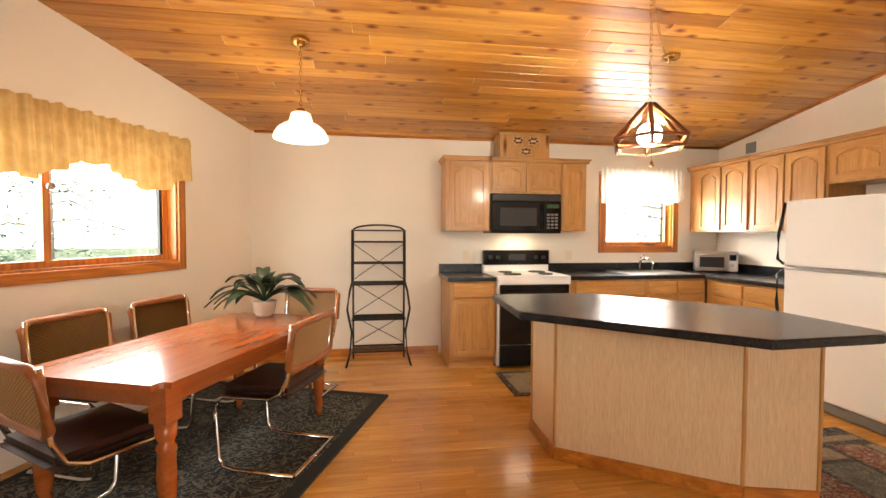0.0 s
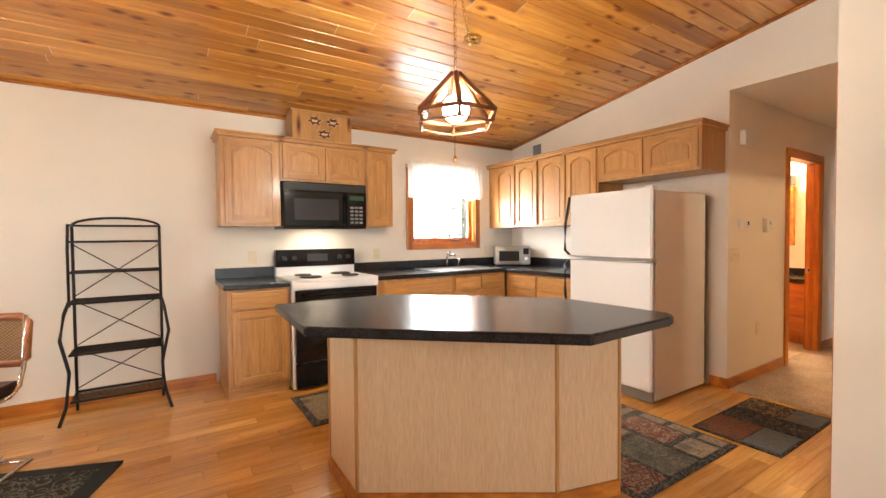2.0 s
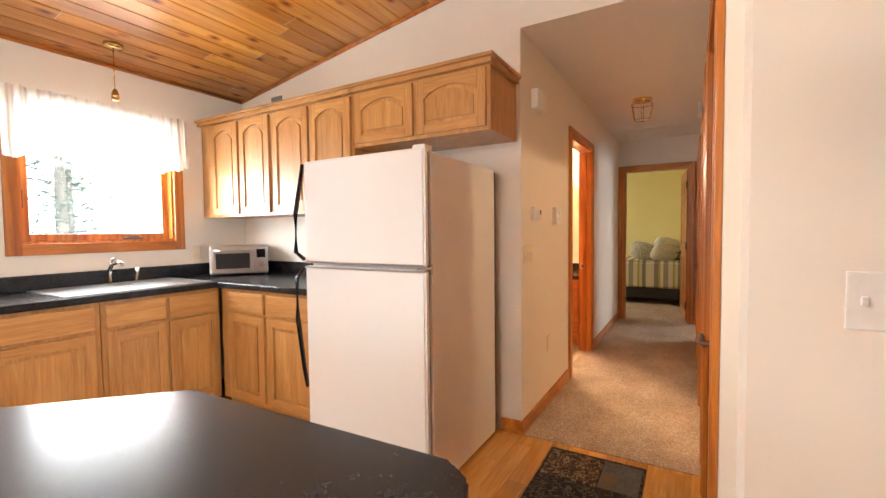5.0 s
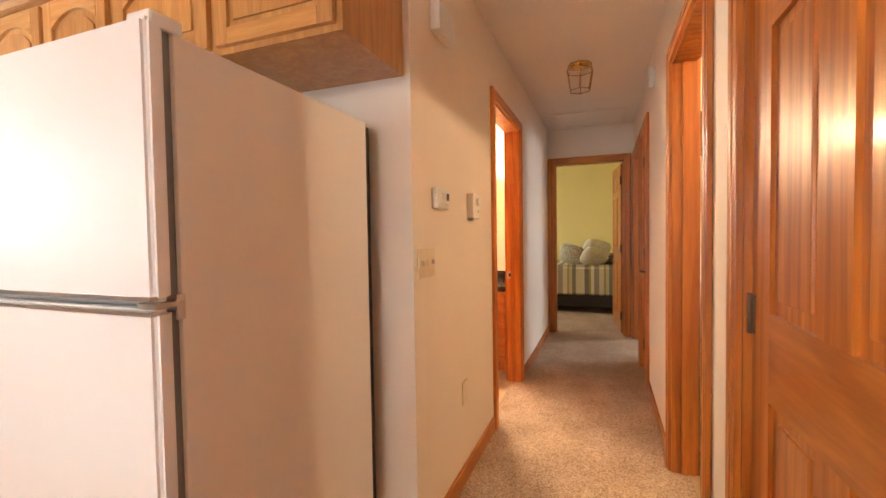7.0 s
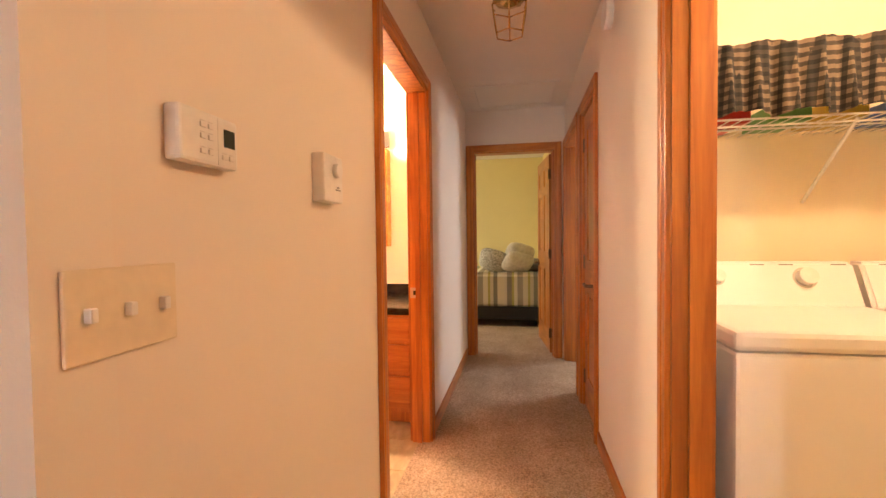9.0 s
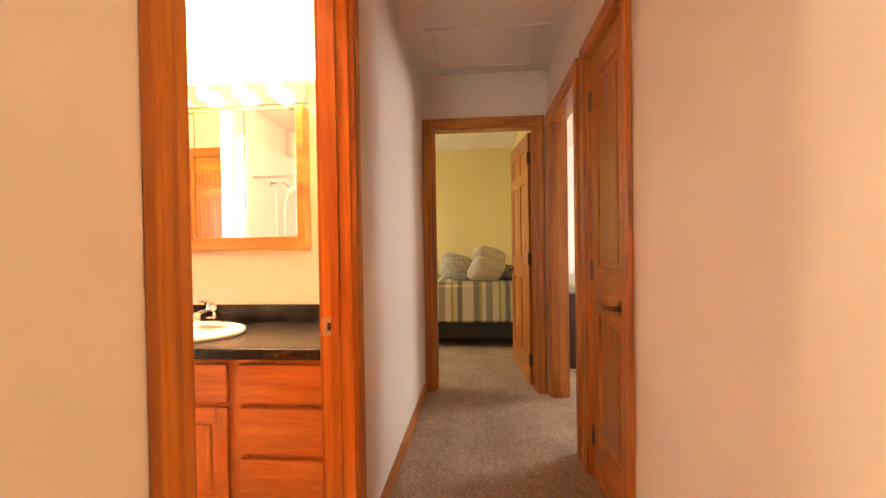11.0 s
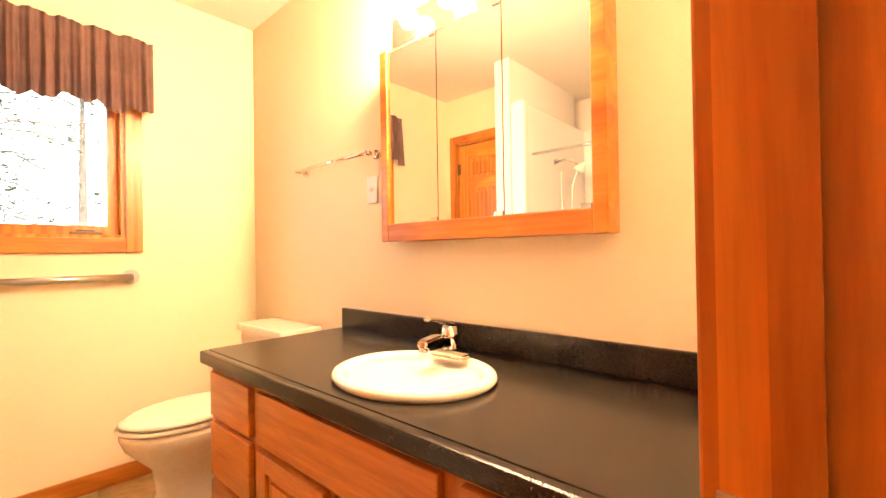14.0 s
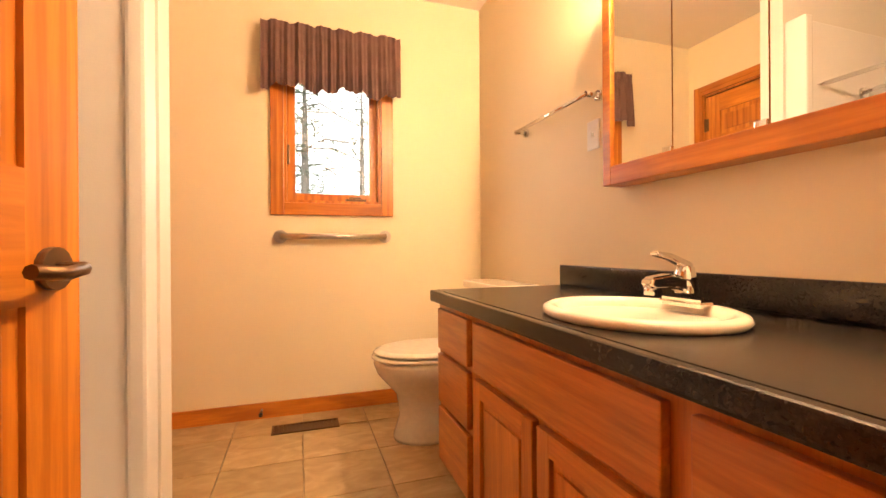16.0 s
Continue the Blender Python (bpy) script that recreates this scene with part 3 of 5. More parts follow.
# south hall wall: local y=0 is the hall face, x runs west
def south_door(name, label, x0, x1, leaf_at):
    return doorway(name, label, pose(x1, 3.44, 0, 0, 0, 180), x1 - x0, 0.10, leaf_at)
south_door("door_1", "closed six-panel stained pine door in the hall wall", 5.15, 5.96, pose(0.025, 0.03, 0.01))
south_door("door_2", "open stained pine doorway to the laundry room", 6.33, 7.13, None)
south_door("door_3", "closed narrow two-panel stained pine closet door", 8.355, 8.92, pose(0.025, 0.03, 0.01))
south_door("door_4", "open stained pine doorway to the guest bedroom", 9.12, 9.985, None)
doorway("door_5", "stained pine bathroom door standing open inward", pose(7.35, 4.40, 0), 0.85, 0.095, pose(0.03, 0.125, 0.01, 0, 0, 81))
doorway("door_6", "six-panel pine bedroom door standing open inward", pose(10.07, 4.335, 0, 0, 0, -90), 0.805, 0.12, pose(0.775, 0.16, 0.01, 0, 0, 96))
linen = doorway("door_7", "closed pine linen closet door beside the shower", pose(7.06, 6.28, 0, 0, 0, 90), 0.60, 0.08)
leaf = door_leaf(linen, 0.55, 2.0, False, short_top=True)
leaf.matrix_basis = pose(0.575, 0.02, 0.01, 0, 0, 180)

# ---- windows ----
def window(name, label, m, w, z0, z1, t=0.15, mullion=False, crank=True):
    """Casing, sash and panes; local y=0 is the room face, y to the outside, x from 0 to w."""
    d = thing(name, label, "window", m)
    d["kind"] = "structure"
    c = 0.07
    part("casing", boxes((-c, 0, -0.02, 0, z0 - c, z1 + c), (w, w + c, -0.02, 0, z0 - c, z1 + c), bevel=0.004), PINE, d)
    part("head_casing", boxes((0, w, -0.02, 0, z1, z1 + c), (0, w, -0.02, 0, z0 - c, z0), bevel=0.004), PINE_X, d)
    part("jamb", boxes((0, 0.015, 0, t, z0, z1), (w - 0.015, w, 0, t, z0, z1), (0.015, w - 0.015, 0, t, z0, z0 + 0.015), (0.015, w - 0.015, 0, t, z1 - 0.015, z1)), PINE, d)
    spans = [(0.015, w / 2 + 0.02), (w / 2 - 0.02, w - 0.015)] if mullion else [(0.015, w - 0.015)]
    for i, (a, b) in enumerate(spans):
        y = 0.05 + 0.035 * i
        f = 0.045
        sash = part("sash", boxes((a, a + f, y, y + 0.03, z0 + 0.015, z1 - 0.015), (b - f, b, y, y + 0.03, z0 + 0.015, z1 - 0.015), (a + f, b - f, y, y + 0.03, z0 + 0.015, z0 + 0.06), (a + f, b - f, y, y + 0.03, z1 - 0.06, z1 - 0.015), bevel=0.003), PINE, d)
        p = part("pane", boxes((a + f, b - f, y + 0.013, y + 0.017, z0 + 0.06, z1 - 0.06)), GLASS, sash)
        p.visible_shadow = False
    if mullion:
        part("screen_frame", boxes((w - 0.085, w - 0.061, 0.09, 0.12, z0 + 0.016, z1 - 0.016), (w / 2 + 0.022, w / 2 + 0.045, 0.09, 0.12, z0 + 0.016, z1 - 0.016), (0.02, 0.045, 0.09, 0.12, z0 + 0.016, z1 - 0.016)), BLACK_MATT, d, "dark insect screen frame")
        part("latch", tube([(w / 2 + 0.01, 0.05, z0 + 0.52), (w / 2 + 0.01, 0.02, z0 + 0.52)], 0.022, 14), CHROME, d)
    if crank:
        part("crank", boxes((w * 0.62, w * 0.62 + 0.12, 0.008, 0.03, z0 + 0.016, z0 + 0.03), (w * 0.62 + 0.02, w * 0.62 + 0.09, 0.0, 0.012, z0 + 0.03, z0 + 0.04), bevel=0.003), BRONZE, d)
        part("latch", boxes((0.015, 0.03, 0.03, 0.05, z0 + 0.22, z0 + 0.33), bevel=0.003), BRONZE, d)
    return d
window("window_1", "pine-framed sliding window looking onto trees", DIN @ pose(-1.04, -1.02, 0, 0, 0, 90), 1.89, 1.11, 2.02, mullion=True, crank=False)
window("window_2", "small pine-framed casement window over the sink", pose(4.64, N, 0), 0.89, 1.20, 2.02)
window("window_3", "small pine-framed casement window in the bathroom", pose(7.78, N, 0), 0.54, 1.18, 2.0)


def valance(name, label, m, w, drop, material, folds, wavy=0.02, scallop=0.0, amp=0.02, seed=1):
    """Gathered cloth on a rod: local x along the rod, -y into the room, hanging from z=0."""
    rng = random.Random(seed)
    ph = [rng.uniform(0, 6.28) for _ in range(6)]
    nx, nz = folds * 14, 14
    bm = bmesh.new()
    grid = []
    for j in range(nz + 1):
        v = j / nz
        row = []
        for i in range(nx + 1):
            u = i / nx
            a = 2 * math.pi * folds * (u + 0.012 * math.sin(9 * u + ph[0]))
            pinch = 0.35 if 0.10 < v < 0.2 else 1.0
            y = -0.045 - amp * pinch * (0.5 + 0.6 * v) * (math.sin(a) + 0.45 * math.sin(2.3 * a + ph[1])) - 0.02 * v
            low = drop + scallop * math.cos(2 * math.pi * u * 2.5 + ph[2] * 0) + wavy * math.sin(a * 0.5 + ph[3]) * v
            top = (0.006 * math.sin(a * 0.5 + ph[4]) + 0.004 * math.sin(a + ph[5])) * (1 - v)
            row.append(bm.verts.new((u * w, y, top - v * low)))
        grid.append(row)
    for j in range(nz):
        for i in range(nx):
            bm.faces.new((grid[j][i], grid[j][i + 1], grid[j + 1][i + 1], grid[j + 1][i])).smooth = True
    d = thing(name, label, "curtain", m)
    part("cloth", bm, material, d)
    part("rod", tube([(0, 0, -0.05 * drop / 0.3), (0, -0.018, -0.05 * drop / 0.3), (w, -0.018, -0.05 * drop / 0.3), (w, 0, -0.05 * drop / 0.3)], 0.006), WHITE_PL, d)
    return d
valance("valance", "gathered gold cloth valance over the dining window", DIN @ pose(-1.04, -1.15, 2.13, 0, 0, 90), 2.14, 0.40, VAL_GOLD, 22, 0.015, 0.07, 0.022, 3)
valance("valance", "sheer white ruffled valance over the sink window", pose(4.56, N - 0.025, 2.13), 1.06, 0.40, VAL_WHITE, 16, 0.01, 0.02, 0.014, 5)
valance("valance", "dark plum gathered valance over the bathroom window", pose(7.67, N - 0.025, 2.15), 0.76, 0.36, VAL_PLUM, 13, 0.012, 0.015, 0.016, 7)

# ---- kitchen cabinets ----
def cab_door(parent, x0, x1, z0, z1, arch=False, wood_v=None, wood_h=None, name="door"):
    """Frame-and-panel door standing 19 mm proud of the face at y=0."""
    v, h = wood_v or OAK, wood_h or OAK_H
    s = 0.05
    d = part(name, boxes((x0 + s, x1 - s, -0.008, 0, z0 + s, z1 - 0.02)), v, parent)
    for p in (x0, x1 - s):
        part("stile", boxes((p, p + s, -0.02, 0, z0, z1), bevel=0.003), v, d)
    part("bottom_rail", boxes((x0 + s, x1 - s, -0.02, 0, z0, z0 + s), bevel=0.002), h, d)
    a, b, n = x0 + s, x1 - s, 10
    rise = min(0.055, (b - a) * 0.2) if arch else 0.0
    low = z1 - s - rise
    curve = [(a + (b - a) * i / n, low + rise * math.sin(math.pi * i / n) ** 0.8) for i in range(n + 1)] if arch else [(a, low), (b, low)]
    R = Matrix(((1, 0, 0, 0), (0, 0, 1, 0), (0, 1, 0, 0), (0, 0, 0, 1)))
    bm = prism(curve + [(b, z1), (a, z1)], -0.02, 0, m=R)
    bmesh.ops.recalc_face_normals(bm, faces=bm.faces[:])
    part("top_rail", bm, h, d)
    g = 0.022
    inner = [(a + g + (b - a - 2 * g) * i / n, low - g + rise * math.sin(math.pi * i / n) ** 0.8) for i in range(n + 1)] if arch else [(a + g, low - g), (b - g, low - g)]
    bm = prism([(b - g, z0 + s + g), (a + g, z0 + s + g)] + inner, -0.015, -0.008, m=R)
    bmesh.ops.recalc_face_normals(bm, faces=bm.faces[:])
    part("raised_panel", bm, v, d)
    return d


def drawer(parent, x0, x1, z0, z1, h=None):
    return part("drawer_front", boxes((x0, x1, -0.02, 0, z0, z1), bevel=0.004), h or OAK_H, parent)


def upper(m, w, z0, z1, doors, label, depth=0.33, arch=True, side=True):
    c = thing("wall_cabinet", label, "cabinet", m, "kitchen wall cabinets")
    part("body", boxes((0, w, 0, depth, z0, z1)), OAK, c)
    for a, b in doors:
        cab_door(c, a, b, z0 + 0.02, z1 - 0.03, arch)
    part("crown", boxes((-0.02, w + 0.02, -0.035, depth, z1 - 0.015, z1 + 0.012), (-0.035, w + 0.035, -0.055, depth, z1 + 0.012, z1 + 0.03), bevel=0.004), OAK_H, c)
    return c
YF = N - 0.33
upper(pose(2.68, YF, 0), 0.47, 1.38, 2.13, [(0.03, 0.45)], "honey oak wall cabinet with one arched panel door")
upper(pose(3.152, YF, 0), 0.786, 1.78, 2.13, [(0.02, 0.385), (0.40, 0.766)], "short honey oak cabinet above the black microwave")
upper(pose(3.94, YF, 0), 0.30, 1.38, 2.13, [(0.02, 0.28)], "narrow honey oak wall cabinet beside the microwave")
E0 = N - 0.004
upper(pose(5.77, E0, 0, 0, 0, -90), 0.86, 1.38, 2.13, [(0.15, 0.48), (0.51, 0.84)], "honey oak corner wall cabinet with two arched doors", 0.38)
upper(pose(5.77, E0 - 0.862, 0, 0, 0, -90), 0.775, 1.38, 2.13, [(0.02, 0.375), (0.40, 0.755)], "honey oak wall cabinet with two arched doors", 0.38)
upper(pose(5.77, E0 - 1.639, 0, 0, 0, -90), 0.93, 1.78, 2.13, [(0.02, 0.45), (0.48, 0.91)], "short honey oak cabinet hung above the fridge", 0.38)

ch = thing("vent_chase", "knotty pine box with three cut-out leaf shapes above the cabinets", "vent box", pose(3.28, 6.74, 2.16))
part("body", boxes((0, 0.56, 0, 0.26, 0, 0.29), bevel=0.004), wood("chase_pine", (0.60, 0.33, 0.10), (0.42, 0.20, 0.05), "z", 0.35, 1.0), ch)
part("cap", boxes((-0.015, 0.575, -0.015, 0.26, 0.27, 0.288), bevel=0.003), OAK_H, ch)
LEAF_RED = plain("leaf_red", (0.085, 0.012, 0.010), 0.6)
LEAF_RIM = plain("leaf_rim", (0.62, 0.42, 0.20), 0.6)
FLAT = Matrix(((1, 0, 0, 0), (0, 0, 1, 0), (0, 1, 0, 0), (0, 0, 0, 1)))
LOBES = (1.0, 0.52, 0.86, 0.50, 0.95, 0.46, 0.90, 0.52, 0.84, 0.48, 0.98, 0.55)
for cx, cz, turn in ((0.20, 0.20, 0.2), (0.37, 0.20, 0.9), (0.29, 0.085, 0.5)):
    outline = lambda k: [(cx + k * q * math.cos(turn + i * math.pi / 6), cz + k * 0.72 * q * math.sin(turn + i * math.pi / 6)) for i, q in enumerate(LOBES)]
    rim = part("leaf_rim", prism(outline(0.088), -0.005, 0.001, m=FLAT), LEAF_RIM, ch)
    part("leaf_cutout", prism(outline(0.076), -0.008, -0.004, m=FLAT), LEAF_RED, rim, "dark red leaf-shaped cut-out")
    part("animal_shape", prism([(cx - 0.03, cz - 0.012), (cx + 0.022, cz - 0.014), (cx + 0.034, cz + 0.010), (cx + 0.012, cz + 0.006), (cx - 0.022, cz + 0.010)], -0.010, -0.007, m=FLAT), LEAF_RIM, rim)


def base_cab(m, w, fronts, label, depth=0.6):
    c = thing("base_cabinet", label, "cabinet", m, "kitchen base cabinets")
    part("body", boxes((0, w, 0, depth, 0.10, 0.875)), OAK, c)
    part("toe_kick", boxes((0.0, w, 0.05, depth, 0, 0.10)), OAK_H, c)
    for a, b in fronts:
        drawer(c, a, b, 0.72, 0.85)
        cab_door(c, a, b, 0.13, 0.70)
    return c
base_cab(pose(2.68, 6.39, 0), 0.465, [(0.03, 0.44)], "honey oak base cabinet with one drawer and door")
base_cab(pose(3.925, 6.39, 0), 0.86, [(0.07, 0.83)], "honey oak base cabinet with a wide drawer front")
base_cab(pose(4.79, 6.39, 0), 0.70, [(0.02, 0.34), (0.36, 0.68)], "honey oak sink cabinet with two doors")
base_cab(pose(5.50, 6.37, 0, 0, 0, -90), 1.0, [(0.10, 0.46), (0.50, 0.96)], "honey oak base cabinet beside the fridge")

ct = thing("countertop", "black laminate countertop with low backsplash", "countertop")
part("slab", boxes((2.655, 3.148, 6.355, N, 0.876, 0.915), bevel=0.006), COUNTER, ct)
part("slab", prism([(3.922, 6.355), (5.465, 6.355), (5.465, 5.34), (6.15, 5.34), (6.15, N), (3.922, N)], 0.876, 0.915, 0.006), COUNTER, ct)
part("backsplash", boxes((2.655, 3.148, N - 0.02, N, 0.916, 1.01), bevel=0.003), COUNTER, ct)
part("backsplash", boxes((3.922, 6.13, N - 0.02, N, 0.916, 1.01), (6.13, 6.15, 5.34, N, 0.916, 1.01), bevel=0.003), COUNTER, ct)

sk = thing("kitchen_sink", "double-bowl stainless steel sink set in the counter", "sink", pose(5.05, 6.68, 0.915))
part("rim", boxes((-0.41, 0.41, -0.26, -0.20, 0.001, 0.006), (-0.41, 0.41, 0.16, 0.27, 0.001, 0.006), (-0.41, -0.37, -0.20, 0.16, 0.001, 0.006), (0.37, 0.41, -0.20, 0.16, 0.001, 0.006), (-0.02, 0.02, -0.20, 0.16, 0.001, 0.006)), STEEL, sk)
for a in (-0.37, 0.02):
    part("bowl", boxes((a, a + 0.35, -0.20, 0.16, 0.001, 0.003)), STEEL, sk)
bm = tube([(0, 0.22, 0), (0, 0.22, 0.10), (0, 0.19, 0.14), (0, 0.10, 0.155), (0, 0.04, 0.14)], 0.013)
tube([(0, 0.22, 0.10), (0.015, 0.23, 0.16), (0.03, 0.20, 0.185)], 0.010, bm=bm)
part("faucet", bm, CHROME, sk, "chrome single-lever faucet")
part("sprayer", tube([(0.16, 0.22, 0), (0.16, 0.22, 0.06), (0.155, 0.20, 0.10)], 0.012), CHROME, sk)

ra = thing("range", "white electric range with black backguard and oven door", "stove", pose(3.155, 6.33, 0))
part("body", boxes((0, 0.76, 0.02, 0.66, 0.02, 0.90), bevel=0.004), WHITE, ra)
part("cooktop", boxes((-0.004, 0.764, 0, 0.62, 0.90, 0.925), bevel=0.006), WHITE, ra)
part("control_lip", boxes((0.0, 0.76, -0.005, 0.02, 0.845, 0.90), bevel=0.004), WHITE, ra)
part("oven_door", boxes((0.02, 0.74, -0.02, 0.02, 0.24, 0.84), bevel=0.006), BLACK, ra)
part("drawer", boxes((0.02, 0.74, -0.015, 0.02, 0.03, 0.23), bevel=0.006), BLACK, ra)
part("handle", tube([(0.08, -0.02, 0.80), (0.08, -0.055, 0.80), (0.68, -0.055, 0.80), (0.68, -0.02, 0.80)], 0.011), BLACK, ra)
part("backguard_base", boxes((0, 0.76, 0.585, 0.66, 0.925, 1.0), bevel=0.004), WHITE, ra)
bg = part("backguard", boxes((-0.004, 0.764, 0.57, 0.66, 1.0, 1.165), bevel=0.012), BLACK, ra)
for x in (0.07, 0.16, 0.60, 0.69):
    part("knob", tube([(x, 0.57, 1.085), (x, 0.545, 1.085)], 0.021, 14), BLACK_MATT, bg)
part("clock", boxes((0.28, 0.48, 0.566, 0.571, 1.05, 1.12)), DISPLAY, bg)
for x, y, r in ((0.2, 0.17, 0.095), (0.2, 0.43, 0.075), (0.56, 0.17, 0.075), (0.56, 0.43, 0.095)):
    bm = bmesh.new()
    for k in range(4):
        q = r * (k + 1) / 4.2
        tube([(x + q * math.cos(i * math.pi / 10), y + q * math.sin(i * math.pi / 10), 0.934) for i in range(20)], 0.006, 5, True, bm)
    part("burner", bm, BLACK_MATT, ra, "black coil burner")

mw = thing("microwave", "gloss black microwave mounted over the range", "microwave", pose(3.158, 6.62, 1.355))
part("body", boxes((0, 0.772, 0, 0.37, 0, 0.42), bevel=0.006), BLACK, mw)
part("vent_grille", boxes((0.01, 0.762, -0.012, 0, 0.345, 0.41), bevel=0.005), BLACK_MATT, mw)
dr = part("door", boxes((0.005, 0.565, -0.025, 0, 0.02, 0.335), bevel=0.008), BLACK, mw)
part("window", boxes((0.09, 0.49, -0.028, -0.024, 0.08, 0.27)), DISPLAY, dr)
part("handle", tube([(0.545, -0.03, 0.05), (0.545, -0.05, 0.07), (0.545, -0.05, 0.29), (0.545, -0.03, 0.31)], 0.009), BLACK, dr)
cp = part("control_panel", boxes((0.575, 0.767, -0.02, 0, 0.02, 0.335), bevel=0.006), BLACK, mw)
part("display", boxes((0.60, 0.74, -0.023, -0.019, 0.27, 0.31)), plain("clock_green", (0.02, 0.08, 0.03), 0.3), cp)
part("keypad", boxes(*[(0.605 + 0.045 * i, 0.637 + 0.045 * i, -0.023, -0.019, 0.05 + 0.035 * j, 0.07 + 0.035 * j) for i in range(3) for j in range(5)]), GREY, cp)

fr = thing("refrigerator", "white top-freezer refrigerator with black door edge handles", "fridge", pose(5.293, 5.30, 0, 0, 0, -90))
part("body", boxes((0, 0.76, 0.058, 0.78, 0.02, 1.61), bevel=0.005), WHITE, fr)
# black strip stands for the shade in the gap behind the fridge
part("gap_shade", boxes((0.02, 0.745, 0.78, 0.825, 0.05, 1.60)), BLACK_MATT, fr)
part("grille", boxes((0.01, 0.75, 0.03, 0.058, 0.01, 0.09)), GREY, fr)
for z0, z1 in ((0.095, 1.075), (1.089, 1.625)):
    bm = boxes((0, 0.76, 0, 0.042, z0, z1))
    bmesh.ops.bevel(bm, geom=bm.edges[:], offset=0.010, segments=3, affect="EDGES")
    d = part("door", bm, WHITE, fr)
    part("gasket", boxes((0.012, 0.748, 0.042, 0.058, z0 + 0.01, z1 - 0.01)), GREY, d, "grey rubber door gasket")
    low = z0 < 1
    part("trim_strip", boxes((0.004, 0.756, -0.004, 0.012, z1 - 0.012, z1 - 0.003) if low else (0.004, 0.756, -0.004, 0.012, z0 + 0.003, z0 + 0.012), bevel=0.001), STEEL, d)
    ends = (0.42, z1 - 0.02) if low else (z0 + 0.02, z1 - 0.015)
    mid_z = z1 - 0.28 if low else z0 + 0.26
    rows = [(-0.004, 0.004, ends[0]), (-0.010, -0.012, ends[0] + 0.10 if low else ends[0] + 0.03), (-0.012, -0.045, mid_z), (-0.012, -0.048, ends[1] - 0.04 if low else mid_z - 0.1), (-0.006, 0.0, ends[1])]
    if not low:
        rows = [(-0.004, 0.0, ends[0]), (-0.012, -0.048, ends[0] + 0.04), (-0.012, -0.045, mid_z), (-0.010, -0.012, ends[1] - 0.10), (-0.004, 0.004, ends[1])]
    part("handle", tube(rows, 0.012), BLACK, d, "long curved black handle")
part("hinge_cap", boxes((0.69, 0.755, 0.015, 0.085, 1.612, 1.642), bevel=0.006), WHITE, fr)
part("middle_hinge", boxes((0.715, 0.765, 0.0, 0.06, 1.076, 1.088), (0.757, 0.764, 0.044, 0.062, 1.05, 1.10), bevel=0.002), STEEL, fr)

isl = thing("kitchen_island", "angled kitchen island of pale oak panels with black top", "island")
base = [(3.03, 5.03), (3.02, 4.62), (3.80, 4.10), (4.14, 4.01), (4.12, 4.40), (3.48, 5.03)]
part("body", prism(base, 0.0, 0.876), OAK_PALE, isl)
for (xa, ya), (xb, yb) in zip(base[:4], base[1:4]):
    part("base_trim", prism([(0, -0.015), (math.hypot(xb - xa, yb - ya), -0.015), (math.hypot(xb - xa, yb - ya), 0.0), (0, 0.0)], 0, 0.075, 0.003, pose(xa, ya, 0, 0, 0, math.degrees(math.atan2(yb - ya, xb - xa)))), PINE_X, isl)
for x, y in base[:4]:
    part("corner_strip", boxes((x - 0.008, x + 0.008, y - 0.008, y + 0.008, 0.07, 0.872), bevel=0.004), OAK, isl)
top = [(2.78, 5.18), (2.75, 4.48), (3.575, 3.73), (4.15, 3.755), (4.20, 3.775), (4.23, 3.82), (4.21, 4.45), (3.48, 5.18)]
part("top", prism(top[::-1], 0.872, 0.915, 0.008), COUNTER, isl)

to = thing("toaster_oven", "stainless steel toaster oven on the counter", "toaster oven", pose(5.63, 6.72, 0.915, 0, 0, -35))
part("body", boxes((0, 0.42, 0, 0.26, 0.015, 0.24), bevel=0.012), STEEL, to)
d = part("door", boxes((0.02, 0.31, -0.015, 0.0, 0.04, 0.215), bevel=0.005), STEEL, to)
part("window", boxes((0.045, 0.285, -0.018, -0.014, 0.06, 0.18)), DISPLAY, d)
part("handle", tube([(0.04, -0.01, 0.2), (0.04, -0.035, 0.2), (0.29, -0.035, 0.2), (0.29, -0.01, 0.2)], 0.007), STEEL, d)
part("display", boxes((0.335, 0.40, -0.004, 0.001, 0.14, 0.21)), BLACK, to)
part("knob", tube([(0.367, 0, 0.09), (0.367, -0.02, 0.09)], 0.02, 12), CHROME, to)
for x in (0.03, 0.36):
    for y in (0.03, 0.2):
        part("foot", boxes((x, x + 0.03, y, y + 0.03, 0, 0.02)), BLACK_MATT, to)

# ---- baker's rack ----
rk = thing("bakers_rack", "black wrought-iron baker's rack against the wall", "rack", pose(1.985, 6.92, 0))
w = 0.27
bm = bmesh.new()
for s in (-1, 1):
    part("post", tube([(s * (w + 0.055), -0.36, 0), (s * (w + 0.02), -0.32, 0.12), (s * (w + 0.0), -0.31, 0.35), (s * (w + 0.045), -0.31, 0.58), (s * (w + 0.02), -0.30, 0.76), (s * w, -0.24, 0.84)], 0.011), IRON, rk)
    part("post", tube([(s * w, -0.03, 0), (s * w, -0.03, 1.38)], 0.010), IRON, rk)
    part("post", tube([(s * w, -0.24, 0.80), (s * w, -0.24, 1.2), (s * w, -0.20, 1.38), (s * w, -0.03, 1.38)], 0.009), IRON, rk)
